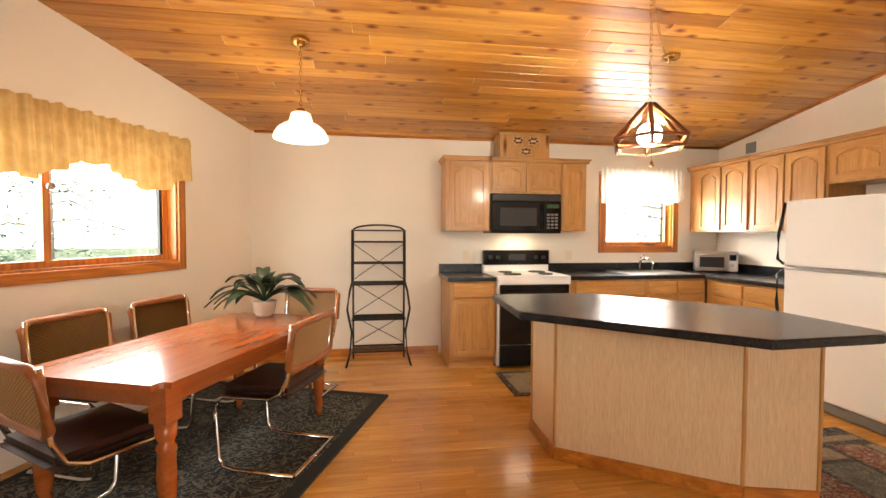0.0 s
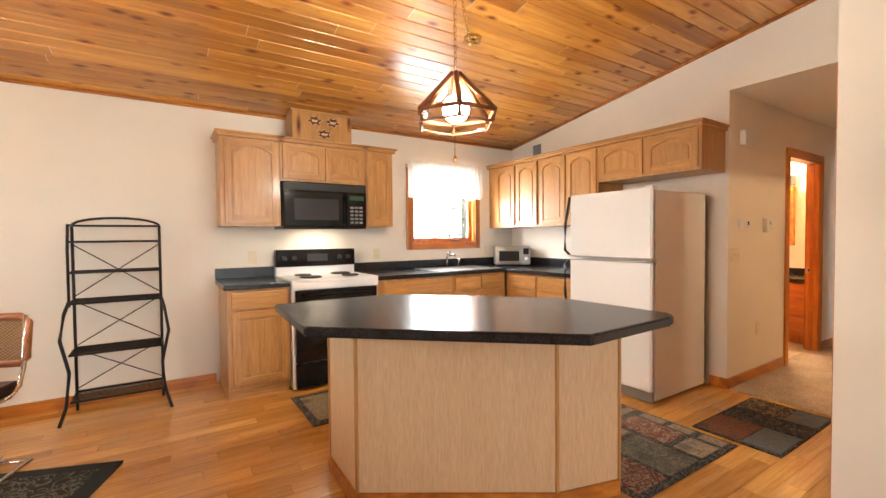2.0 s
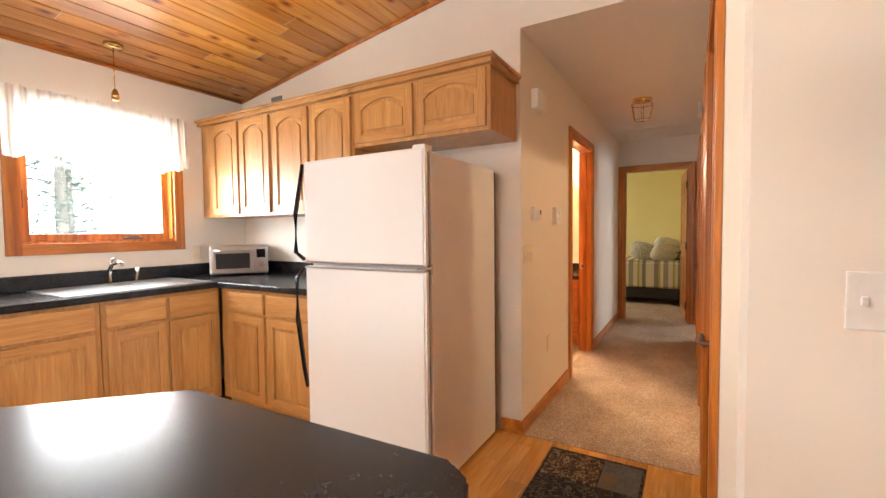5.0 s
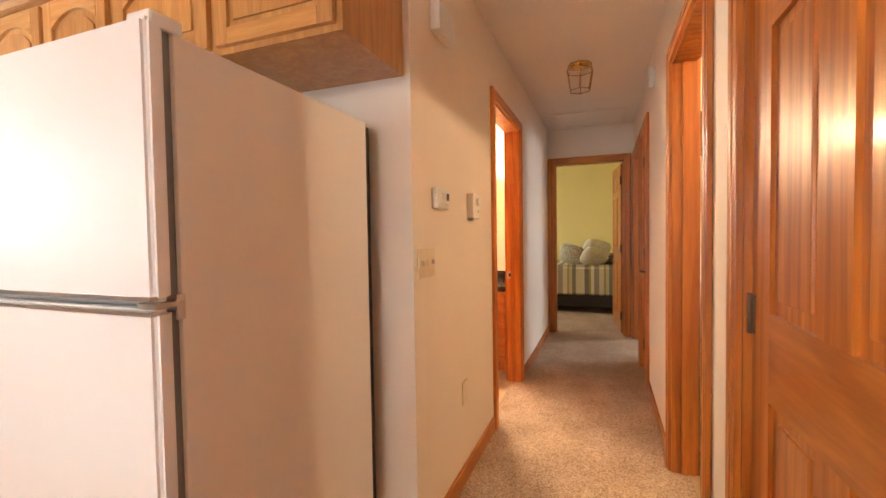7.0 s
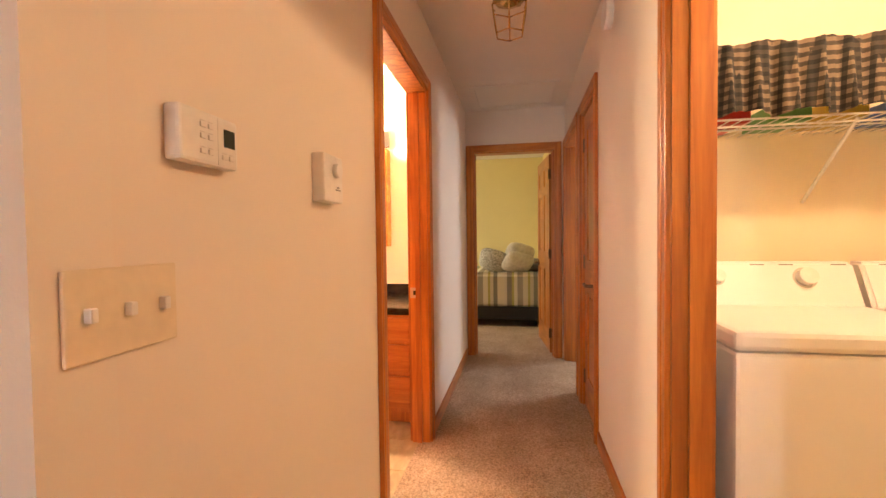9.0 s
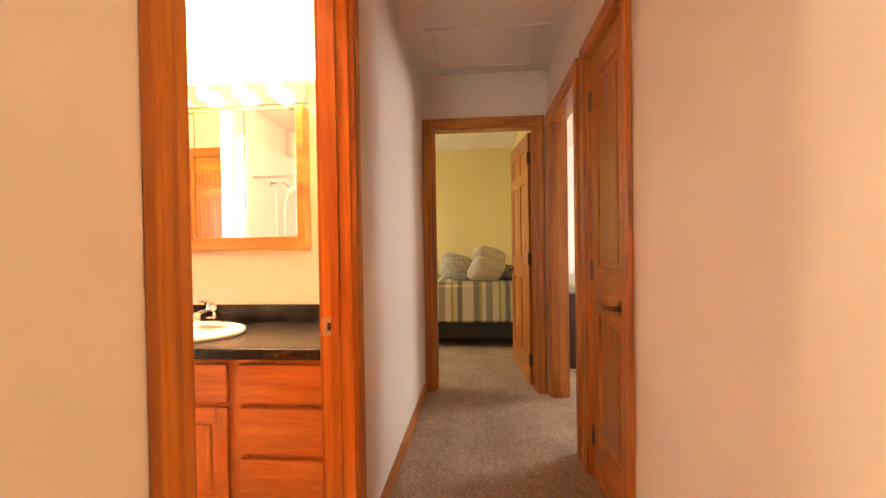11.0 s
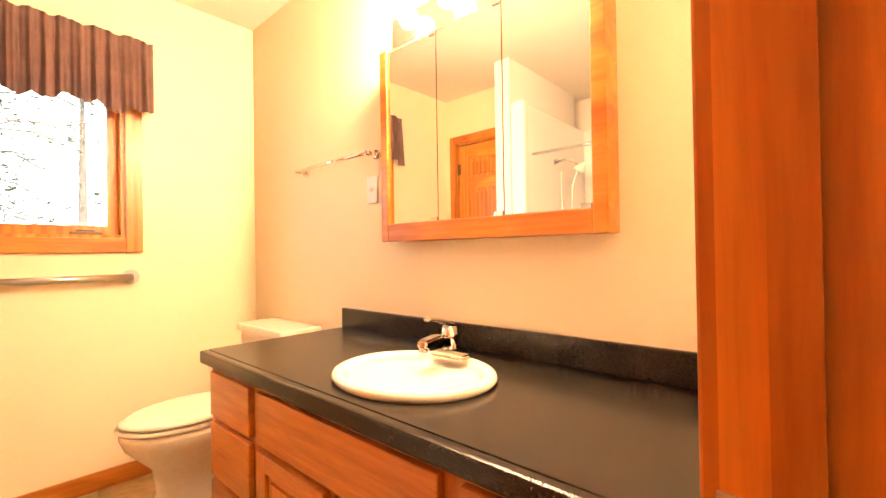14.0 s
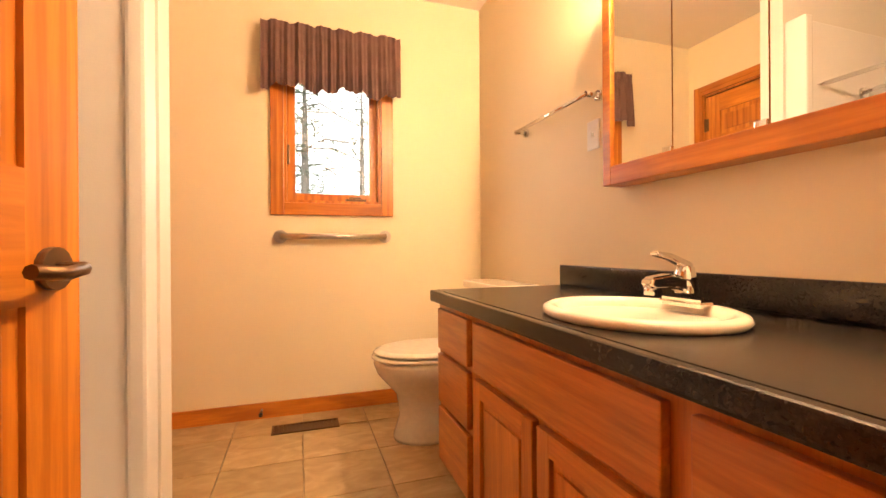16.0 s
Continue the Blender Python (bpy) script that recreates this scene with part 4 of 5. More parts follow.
for z, d0 in ((0.14, -0.3), (0.47, -0.3), (0.83, -0.31), (1.04, -0.23), (1.26, -0.22)):
    bm = tube([(-w, d0, z), (w, d0, z), (w, -0.03, z), (-w, -0.03, z)], 0.009, 6, True)
    for k in range(1, 9):
        tube([(-w, d0 + (-0.03 - d0) * k / 9, z), (w, d0 + (-0.03 - d0) * k / 9, z)], 0.0035, 4, bm=bm)
    part("shelf", bm, IRON, rk)
part("arch", tube([(w * math.cos(a), -0.03, 1.38 + 0.06 * math.sin(a)) for a in [math.pi * i / 12 for i in range(13)]], 0.009), IRON, rk)
part("top_bar", tube([(-w, -0.03, 1.38), (w, -0.03, 1.38)], 0.008), IRON, rk)
for za, zb in ((0.16, 0.46), (0.48, 0.82), (0.85, 1.24)):
    for s in (-1, 1):
        part("cross_brace", tube([(-s * w, -0.03, za), (s * w, -0.03, zb)], 0.004, 5), IRON, rk)

# ---- dining ----
tb = thing("dining_table", "polished cherry wood dining table with turned legs", "table", din(0, 0, 0.018))
bm = boxes((-0.40, 0.40, -0.76, 0.76, 0.685, 0.712))
bmesh.ops.bevel(bm, geom=[e for e in bm.edges if abs(e.verts[0].co.z - e.verts[1].co.z) > 0.01], offset=0.05, segments=5, affect="EDGES")
part("tabletop", bm, CHERRY, tb)
part("apron", boxes((-0.33, -0.31, -0.66, 0.66, 0.59, 0.685), (0.31, 0.33, -0.66, 0.66, 0.59, 0.685), (-0.31, 0.31, -0.68, -0.66, 0.59, 0.685), (-0.31, 0.31, 0.66, 0.68, 0.59, 0.685)), CHERRY, tb)
for sx in (-1, 1):
    for sy in (-1, 1):
        bm = lathe([(0.02, 0), (0.028, 0.06), (0.03, 0.10), (0.022, 0.13), (0.034, 0.16), (0.04, 0.3), (0.034, 0.4), (0.042, 0.42), (0.03, 0.44), (0.042, 0.47), (0.045, 0.53)], 16, m=pose(sx * 0.33, sy * 0.67, 0))
        bmesh.ops.create_cube(bm, size=1, matrix=Matrix.LocRotScale((sx * 0.33, sy * 0.67, 0.608), None, (0.085, 0.085, 0.155)))
        part("leg", bm, CHERRY, tb)


def cane_mat():
    m, nt, p = mat("woven_cane", 0.6)
    ch_ = node(nt, "ShaderNodeTexChecker", Scale=1.0)
    ch_.inputs[1].default_value, ch_.inputs[2].default_value = (0.52, 0.34, 0.16, 1), (0.26, 0.14, 0.055, 1)
    nt.links.new(coords(nt, (90, 90, 130)), ch_.inputs[0])
    nt.links.new(ch_.outputs[0], p.inputs["Base Color"])
    bump(nt, p, ch_.outputs[1], 0.5, 0.002)
    return m
CANE = cane_mat()
def chair(m):
    """Cantilever chair: faces -y."""
    c = thing("dining_chair", "cantilever dining chair with cane back, chrome frame and brown leather seat", "chair", m, "chairs round the dining table")
    for s in (-1, 1):
        part("side_tube", tube([(s * 0.23, 0.22, 0.84), (s * 0.23, 0.19, 0.55), (s * 0.23, 0.15, 0.46), (s * 0.23, 0.08, 0.425), (s * 0.23, -0.20, 0.42), (s * 0.23, -0.25, 0.39), (s * 0.23, -0.26, 0.32), (s * 0.23, -0.24, 0.07), (s * 0.23, -0.21, 0.025), (s * 0.23, -0.14, 0.013), (s * 0.23, 0.22, 0.013)], 0.0125), CHROME, c)
    part("floor_bar", tube([(-0.23, 0.22, 0.013), (0.23, 0.22, 0.013)], 0.0125), CHROME, c)
    bm = boxes((-0.235, 0.235, -0.24, 0.20, 0.425, 0.485))
    bmesh.ops.bevel(bm, geom=bm.edges[:], offset=0.028, segments=4, affect="EDGES")
    part("seat", bm, LEATHER, c)
    pts = [(-0.24, 0.20, 0.60), (-0.24, 0.225, 0.80), (-0.20, 0.235, 0.83), (0.20, 0.235, 0.83), (0.24, 0.225, 0.80), (0.24, 0.20, 0.60), (0.21, 0.195, 0.575), (-0.21, 0.195, 0.575)]
    bk = part("backrest", tube(pts, 0.021, 8, True), CHAIR_WOOD, c)
    bm = bmesh.new()
    for i in range(9):
        x = -0.22 + 0.44 * i / 8
        for z, y in ((0.59, 0.197), (0.82, 0.232)):
            bm.verts.new((x, y + 0.02 * math.cos(math.pi * x / 0.5) - 0.01, z))
    bm.verts.ensure_lookup_table()
    for i in range(8):
        bm.faces.new([bm.verts[k] for k in (2 * i, 2 * i + 2, 2 * i + 3, 2 * i + 1)])
    bmesh.ops.solidify(bm, geom=bm.faces[:], thickness=0.006)
    part("cane_panel", bm, CANE, bk, "woven cane panel")
    return c
seat0 = chair(din(0.38, 0.10, 0.018, 90 + 180))
for u, v, rz in ((-0.05, -0.72, 165), (-0.62, -0.155, 90), (-0.60, 0.47, 90), (-0.03, 1.03, 0)):
    copy_thing(seat0, din(u, v, 0.018 if v < 1 else 0.018, rz))

rg = thing("dining_rug", "dark scroll-patterned area rug under the dining table", "rug", din(0, 0, 0))
part("field", boxes((-0.86, 0.62, -1.5, 1.08, 0.001, 0.016)), RUG_DINING, rg)
part("border", boxes((-0.92, 0.70, -1.56, -1.5, 0.001, 0.017), (-0.92, 0.70, 1.08, 1.15, 0.001, 0.017), (0.62, 0.70, -1.5, 1.08, 0.001, 0.017), (-0.92, -0.86, -1.5, 1.08, 0.001, 0.017)), RUG_EDGE, rg)

def patch_rug(name, label, x0, x1, y0, y1, cells):
    r = thing(name, label, "rug", pose(x0, y0, 0))
    w, h = x1 - x0, y1 - y0
    part("border", boxes((0, w, 0, h, 0.001, 0.008), bevel=0.002), RUG_FIELDS["black"], r)
    for k, a, b, c, d in cells:
        part("patch", boxes((a * w, b * w, c * h, d * h, 0.006, 0.0105)), RUG_FIELDS[k], r)
patch_rug("lodge_rug", "lodge-style patchwork rug in black, tan and red", 4.16, 5.14, 3.9, 4.73,
          [("tan", .03, .3, .55, .97), ("red", .66, .88, .3, .72), ("tan", .9, .98, .05, .22), ("tan", .9, .98, .28, .45), ("green", .33, .62, .05, .5), ("tan", .35, .62, .55, .7), ("black", .33, .62, .72, .97), ("tan", .66, .98, .78, .86), ("red", .04, .3, .05, .5), ("tan", .66, .86, .05, .25), ("tan", .9, .98, .5, .7)])
patch_rug("lodge_rug", "small patchwork rug in rust, green and brown", 5.19, 6.08, 3.70, 4.19,
          [("rust", .03, .40, .45, .97), ("slate", .03, .40, .03, .43), ("black", .42, .66, .50, .97), ("black", .42, .66, .03, .48), ("lattice", .68, .97, .42, .97), ("slate", .68, .97, .03, .40)])
patch_rug("range_rug", "small dark patterned rug before the range", 3.1, 4.0, 5.6, 6.22, [("tan", .06, .94, .1, .9)])

# ---- bathroom ----
vn = thing("vanity", "oak bathroom vanity with drawers and two doors", "vanity", pose(8.38, 6.06, 0, 0, 0, -90))
part("body", boxes((0, 1.53, 0, 0.58, 0.09, 0.60), (0, 1.53, 0, 0.02, 0.60, 0.715), (0, 0.02, 0.02, 0.58, 0.60, 0.715), (1.51, 1.53, 0.02, 0.58, 0.60, 0.715)), VANITY_WOOD, vn)
part("toe_kick", boxes((0, 1.53, 0.06, 0.58, 0, 0.09)), VANITY_WOOD, vn)
VH = wood("vanity_oak_crosswise", (0.64, 0.24, 0.045), (0.42, 0.12, 0.018), "x", 0.35, 0, 1.4, 0.3, 0.1)
for z0, z1 in ((0.54, 0.69), (0.34, 0.52), (0.12, 0.32)):
    drawer(vn, 0.03, 0.33, z0, z1, VH)
    drawer(vn, 1.15, 1.50, z0, z1, VH)
drawer(vn, 0.38, 1.10, 0.54, 0.69, VH)
cab_door(vn, 0.38, 0.73, 0.12, 0.52, False, VANITY_WOOD, VH)
cab_door(vn, 0.75, 1.10, 0.12, 0.52, False, VANITY_WOOD, VH)
vt = thing("bathroom_countertop", "dark charcoal laminate vanity top with backsplash", "countertop", pose(8.345, 6.085, 0, 0, 0, -90))
def holed_slab(w, d, z0, z1, cx, cy, rx, ry):
    """A slab with an oval hole right through it."""
    bm = bmesh.new()
    turns = sorted([2 * math.pi * i / 40 for i in range(40)] + [math.atan2(y - cy, x - cx) % (2 * math.pi) for x in (0, w) for y in (0, d)])
    rings = []
    for z in (z1, z0):
        inner, outer = [], []
        for a in turns:
            c, q = math.cos(a), math.sin(a)
            k = min(((w - cx) / c if c > 1e-9 else -cx / c if c < -1e-9 else 9e9), ((d - cy) / q if q > 1e-9 else -cy / q if q < -1e-9 else 9e9))
            inner.append(bm.verts.new((cx + rx * c, cy + ry * q, z)))
            outer.append(bm.verts.new((cx + k * c, cy + k * q, z)))
        rings.append((inner, outer))
    (ti, to_), (bi, bo) = rings
    n = len(turns)
    for i in range(n):
        j = (i + 1) % n
        bm.faces.new((ti[i], to_[i], to_[j], ti[j]))
        bm.faces.new((bi[j], bo[j], bo[i], bi[i]))
        bm.faces.new((to_[i], bo[i], bo[j], to_[j]))
        bm.faces.new((bi[i], ti[i], ti[j], bi[j]))
    bmesh.ops.recalc_face_normals(bm, faces=bm.faces[:])
    return bm
bm = holed_slab(1.56, 0.582, 0.716, 0.755, 0.815, 0.225, 0.205, 0.172)
bm.transform(pose(0, 0.03, 0))
part("slab", bm, COUNTER_B, vt)
part("front_edge", boxes((0, 1.56, 0, 0.0300, 0.712, 0.755), bevel=0.007), COUNTER_B, vt, "rolled laminate front edge")
part("backsplash", boxes((0, 1.56, 0.592, 0.612, 0.756, 0.842), bevel=0.005), COUNTER_B, vt)
bs = thing("wash_basin", "cream oval drop-in wash basin with chrome faucet", "sink", pose(8.60, 5.27, 0.755))
part("bowl", lathe([(1.0, 0.001), (1.03, 0.010), (1.01, 0.020), (0.95, 0.025), (0.88, 0.022), (0.83, 0.010), (0.78, -0.025), (0.68, -0.085), (0.45, -0.120), (0.12, -0.130)], 48, 0.195, 0.23), PORCELAIN, bs)
part("drain", lathe([(0.02, -0.129), (0.022, -0.127), (0.012, -0.126)], 16), CHROME, bs)
bm = boxes((0.125, 0.180, -0.066, 0.066, 0.018, 0.036))
bmesh.ops.bevel(bm, geom=bm.edges[:], offset=0.010, segments=3, affect="EDGES")
for v in bm.verts:
    v.co.z += 0.018 * max(0.0, 1 - abs(v.co.y) / 0.06) if v.co.z > 0.03 else 0.0
fc = part("faucet", bm, CHROME, bs, "chrome single-lever faucet")
part("spout", prism([(0.16, 0.045), (0.150, 0.085), (0.10, 0.098), (0.035, 0.090), (0.028, 0.070), (0.045, 0.062), (0.11, 0.062)], -0.019, 0.019, 0.006, Matrix(((1, 0, 0, 0), (0, 0, -1, 0), (0, 1, 0, 0), (0, 0, 0, 1)))), CHROME, fc)
part("aerator", tube([(0.042, 0, 0.070), (0.040, 0, 0.048)], 0.012, 12), CHROME, fc)
part("lever_hub", lathe([(0.024, 0.05), (0.025, 0.09), (0.021, 0.112), (0.008, 0.118)], 16, m=pose(0.150, 0, 0)), CHROME, fc)
part("lever", prism([(0.165, 0.100), (0.165, 0.122), (0.10, 0.146), (0.055, 0.152), (0.05, 0.142), (0.10, 0.130)], -0.013, 0.013, 0.004, Matrix(((1, 0, 0, 0), (0, 0, -1, 0), (0, 1, 0, 0), (0, 0, 0, 1)))), CHROME, fc)

mc = thing("mirror_cabinet", "pine-framed three-door mirrored medicine cabinet", "mirror", pose(8.88, 5.72, 0, 0, 0, -90))
part("body", boxes((0.02, 0.85, 0.012, 0.078, 1.15, 1.86)), PINE, mc)
part("frame", boxes((0, 0.04, -0.006, 0.078, 1.13, 1.86), (0.835, 0.875, -0.006, 0.078, 1.13, 1.86), (0.04, 0.835, -0.006, 0.078, 1.13, 1.195), bevel=0.004), PINE_X, mc)
for a, b in ((0.042, 0.288), (0.292, 0.558), (0.562, 0.833)):
    g = part("mirror", boxes((a, b, 0.004, 0.010, 1.197, 1.85)), MIRROR, mc)
    for z in (1.193, 1.838):
        part("clip", boxes((b - 0.03, b, -0.003, 0.004, z, z + 0.016), bevel=0.002), CHROME, mc)
lb = thing("vanity_light", "chrome vanity light bar with four lit globe bulbs", "light", pose(8.955, 5.70, 0, 0, 0, -90))
part("bar", boxes((0, 0.86, -0.03, 0, 1.88, 2.0), bevel=0.005), CHROME, lb)
for i in range(4):
    bm = bmesh.new()
    bmesh.ops.create_uvsphere(bm, u_segments=16, v_segments=10, radius=0.036, matrix=pose(0.14 + 0.19 * i, -0.072, 1.94))
    bl = part("globe", bm, BULB_GLOW, lb)
    bl.visible_shadow = False

tl = thing("toilet", "almond porcelain toilet beside the vanity", "toilet", pose(8.95, 6.50, 0))
part("tank", boxes((-0.20, -0.01, -0.22, 0.22, 0.37, 0.70), bevel=0.02), PORCELAIN, tl)
part("tank_lid", boxes((-0.215, 0, -0.235, 0.235, 0.70, 0.74), bevel=0.01), PORCELAIN, tl)
part("bowl", lathe([(0.62, 0), (0.64, 0.02), (0.52, 0.12), (0.58, 0.22), (0.92, 0.32), (1.0, 0.37), (0.98, 0.39)], 32, 0.26, 0.185, pose(-0.50, 0, 0)), PORCELAIN, tl)
part("pedestal", boxes((-0.42, -0.05, -0.11, 0.11, 0, 0.37), bevel=0.03), PORCELAIN, tl)
part("seat", lathe([(0.98, 0.392), (1.02, 0.40), (1.02, 0.408), (0.98, 0.412)], 32, 0.265, 0.187, pose(-0.50, 0, 0)), PORCELAIN, tl)
part("lid", lathe([(0.98, 0.416), (1.02, 0.424), (1.0, 0.432), (0.9, 0.44)], 32, 0.262, 0.185, pose(-0.495, 0, 0)), PORCELAIN, tl)

def wall_bar(name, label, a, b, r, out, material):
    a, b, out = Vector(a), Vector(b), Vector(out)
    t = thing(name, label, "rail")
    part("bar", tube([a + out, b + out], r, 12), material, t)
    for p in (a, b):
        part("bracket", tube([p, p + out * 1.1], r * 1.3, 10), material, t)
        part("flange", tube([p, p + out * 0.2], r * 2.3, 16), material, t)
wall_bar("grab_bar", "brushed steel grab bar under the bathroom window", (7.76, N, 0.99), (8.34, N, 0.99), 0.016, (0, -0.05, 0), STEEL)
wall_bar("towel_bar", "chrome towel bar on the bathroom wall", (8.96, 5.84, 1.50), (8.96, 6.40, 1.50), 0.009, (-0.06, 0, 0), CHROME)
wall_bar("curtain_rod", "chrome shower curtain rod across the shower", (7.30, 4.53, 1.765), (7.30, 5.97, 1.765), 0.012, (0, 0.0, 0.001), CHROME)
sh = thing("shower_unit", "white fibreglass shower pan and surround", "shower")
part("shower_pan", boxes((6.42, 7.36, 4.55, 5.985, 0, 0.08), bevel=0.012), WHITE, sh)
for dims in ((6.38, 6.42, 4.53, 6.075, 0, 2.1), (6.42, 7.37, 5.985, 6.075, 0, 2.1), (6.42, 7.37, 4.525, 4.55, 0, 2.1)):
    part("surround_panel", boxes(dims, bevel=0.008), WHITE, sh)
part("flange", boxes((7.37, 7.425, 5.97, 6.075, 0, 2.12), bevel=0.012), WHITE, sh)
part("shower_flange", tube([(6.95, 5.985, 1.76), (6.95, 5.97, 1.76)], 0.03, 16), CHROME, sh)
part("shower_arm", tube([(6.95, 5.975, 1.76), (6.95, 5.90, 1.77), (6.95, 5.84, 1.75), (6.95, 5.80, 1.71)], 0.011), CHROME, sh)
part("shower_head", lathe([(0.016, 0.05), (0.024, 0.03), (0.045, 0.0), (0.045, -0.012), (0.03, -0.016)], 18, m=pose(6.95, 5.785, 1.68, 35, 0, 0)), WHITE_PL, sh, "white hand shower head")
part("hose", tube([(6.95, 5.80, 1.70), (6.93, 5.86, 1.55), (6.90, 5.88, 1.2), (6.93, 5.90, 0.95), (6.98, 5.92, 1.2), (6.96, 5.93, 1.68)], 0.007), WHITE_PL, sh)
ds = thing("door_stop", "bronze spring door stop on the bathroom baseboard", "door stop", pose(7.66, N - 0.014, 0.05))
part("spring", tube([(0, 0, 0), (0, -0.07, 0)], 0.006), BRONZE, ds)
part("tip", tube([(0, -0.07, 0), (0, -0.085, 0)], 0.010, 12), BLACK_MATT, ds)
vt2 = thing("floor_vent", "brown slotted metal floor register", "vent", pose(7.72, 6.74, 0.001))
part("frame", boxes((0, 0.33, 0, 0.012, 0, 0.006), (0, 0.33, 0.10, 0.112, 0, 0.006), (0, 0.012, 0.012, 0.10, 0, 0.006), (0.318, 0.33, 0.012, 0.10, 0, 0.006), (0.012, 0.318, 0.012, 0.10, 0, 0.001)), BRONZE, vt2)
for i in range(14):
    part("slat", boxes((0.022 + 0.021 * i, 0.034 + 0.021 * i, 0.012, 0.10, 0.001, 0.005)), BRONZE, vt2)

# ---- laundry ----
def machine(name, label, y1):
    w = thing(name, label, "appliance", pose(7.10, y1, 0, 0, 0, -90))
    part("body", boxes((0, 0.66, 0, 0.64, 0.02, 0.86), bevel=0.012), WHITE, w)
    part("lid", boxes((-0.003, 0.663, -0.006, 0.50, 0.862, 0.92), bevel=0.016), WHITE, w)
    p = part("control_panel", prism([(0.48, 0.90), (0.64, 0.90), (0.64, 1.08), (0.56, 1.08)], 0.0, 0.66, 0.012, Matrix(((0, 0, 1, 0), (1, 0, 0, 0), (0, 1, 0, 0), (0, 0, 0, 1)))), WHITE, w)
    tilt = pose(0, 0.536, 1.02, -24, 0, 0)
    for x, r in ((0.17, 0.024), (0.48, 0.032)):
        ring = part("ring", tube([(x, 0.004, 0), (x, -0.004, 0)], r * 1.3, 24), STEEL, p)
        ring.matrix_basis = tilt
        k = part("dial", tube([(x, 0, 0), (x, -0.034, 0)], r, 24), WHITE_PL, p)
        k.matrix_basis = tilt
    for x in (0.06, 0.30, 0.40, 0.58):
        g = part("legend", boxes((x, x + 0.05, -0.0035, 0.0, 0.052, 0.056)), GREY, p)
        g.matrix_basis = tilt
    part("stripe", boxes((0.02, 0.64, 0.500, 0.506, 0.935, 0.939)), GREY, p)
machine("washing_machine", "white top-loading washing machine", 3.28)
machine("clothes_dryer", "white clothes dryer beside the washer", 2.60)
sf = thing("wire_shelf", "white wire shelf above the washer", "shelf")
bm = bmesh.new()
for i in range(60):
    y = 0.85 + 2.4 * i / 59
    tube([(7.48, y, 1.60), (7.80, y, 1.60)], 0.002, 4, bm=bm)
part("wire_grid", bm, WHITE_PL, sf, kind="stuff")
for x, z in ((7.48, 1.60), (7.48, 1.575), (7.64, 1.598)):
    part("rail", tube([(x, 0.82, z), (x, 3.28, z)], 0.004, 6), WHITE_PL, sf)
for y in (1.5, 2.72):
    part("brace", tube([(7.50, y, 1.59), (7.795, y, 1.32)], 0.007, 6), WHITE_PL, sf)
for y, c in ((3.1, (0.45, 0.03, 0.02)), (2.9, (0.1, 0.3, 0.08)), (2.72, (0.5, 0.36, 0.05)), (2.5, (0.05, 0.12, 0.4))):
    bx = thing("supply_box", "coloured packet lying on the wire shelf", "box", pose(7.55, y, 1.603))
    part("body", boxes((0, 0.2, -0.07, 0.07, 0, 0.06), bevel=0.004), plain("packet", c, 0.4), bx)
valance("valance", "black and tan gingham valance hung before the shelf", pose(7.50, 3.27, 1.86, 0, 0, -90), 2.3, 0.25, GINGHAM, 26, 0.012, 0.0, 0.02, 9)
lg = thing("laundry_lamp", "white glass ceiling lamp in the laundry", "lamp", pose(6.8, 2.6, 2.44))
o = part("shade", lathe([(0.12, 0), (0.13, -0.03), (0.11, -0.09), (0.05, -0.12)], 20), GLOWGLASS, lg)
o.visible_shadow = False

# ---- bedrooms ----
def bed(name, label, m, l, w, quilt, frame_mat):
    b = thing(name, label, "bed", m)
    part("frame", boxes((0.02, l - 0.02, 0.02, w - 0.02, 0.10, 0.27), bevel=0.01), frame_mat, b)
    part("leg", boxes((0.2, 0.28, 0.04, 0.10, 0, 0.10), (l - 0.28, l - 0.2, 0.04, 0.10, 0, 0.10), (0.2, 0.28, w - 0.1, w - 0.04, 0, 0.10)), frame_mat, b)
    bm = boxes((0, l, 0, w, 0.25, 0.72))
    bmesh.ops.bevel(bm, geom=bm.edges[:], offset=0.05, segments=3, affect="EDGES")
    part("bedspread", bm, quilt, b)
    return b
bed("bed", "bed with striped beige and grey bedspread on black base", pose(11.45, 3.56, 0), 1.24, 1.95, QUILT, BLACK_MATT)
def pillow(label, at, material, sx=0.40, sy=0.36, turn=18):
    bm = bmesh.new()
    bmesh.ops.create_uvsphere(bm, u_segments=24, v_segments=14, radius=1)
    for v in bm.verts:
        x, y, z = v.co
        v.co = (sx / 2 * math.copysign(abs(x) ** 0.58, x), sy / 2 * math.copysign(abs(y) ** 0.58, y), 0.085 * z * (1 - 0.4 * (x * x + y * y)))
    for f in bm.faces:
        f.smooth = True
    bm.transform(pose(0, 0, 0, 0, 0, turn))
    ob = part("pillow", bm, material)
    ob.matrix_basis = at
    tagged(ob, label, "pillow", "pillows on the bed")
pillow("dark grey pillow lying on the striped bed", pose(11.8, 3.72, 0.80, 10, 0, 80), PILLOW_GREY, 0.6, 0.4, 0)
pillow("patterned pillow leaning on the striped bed", pose(11.62, 4.22, 0.87, 60, 0, 75), PILLOW_PAT)
pillow("beige pillow leaning on the striped bed", pose(11.56, 3.90, 0.84, 50, 0, 100), PILLOW)
pillow("beige pillow leaning behind others on the bed", pose(11.78, 3.88, 0.94, 60, 0, 95), PILLOW)
gb = bed("guest_bed", "bed with dark wooden footboard in the guest room", pose(10.76, 1.7, 0), 1.95, 1.4, VAL_WHITE, DARK_WOOD)
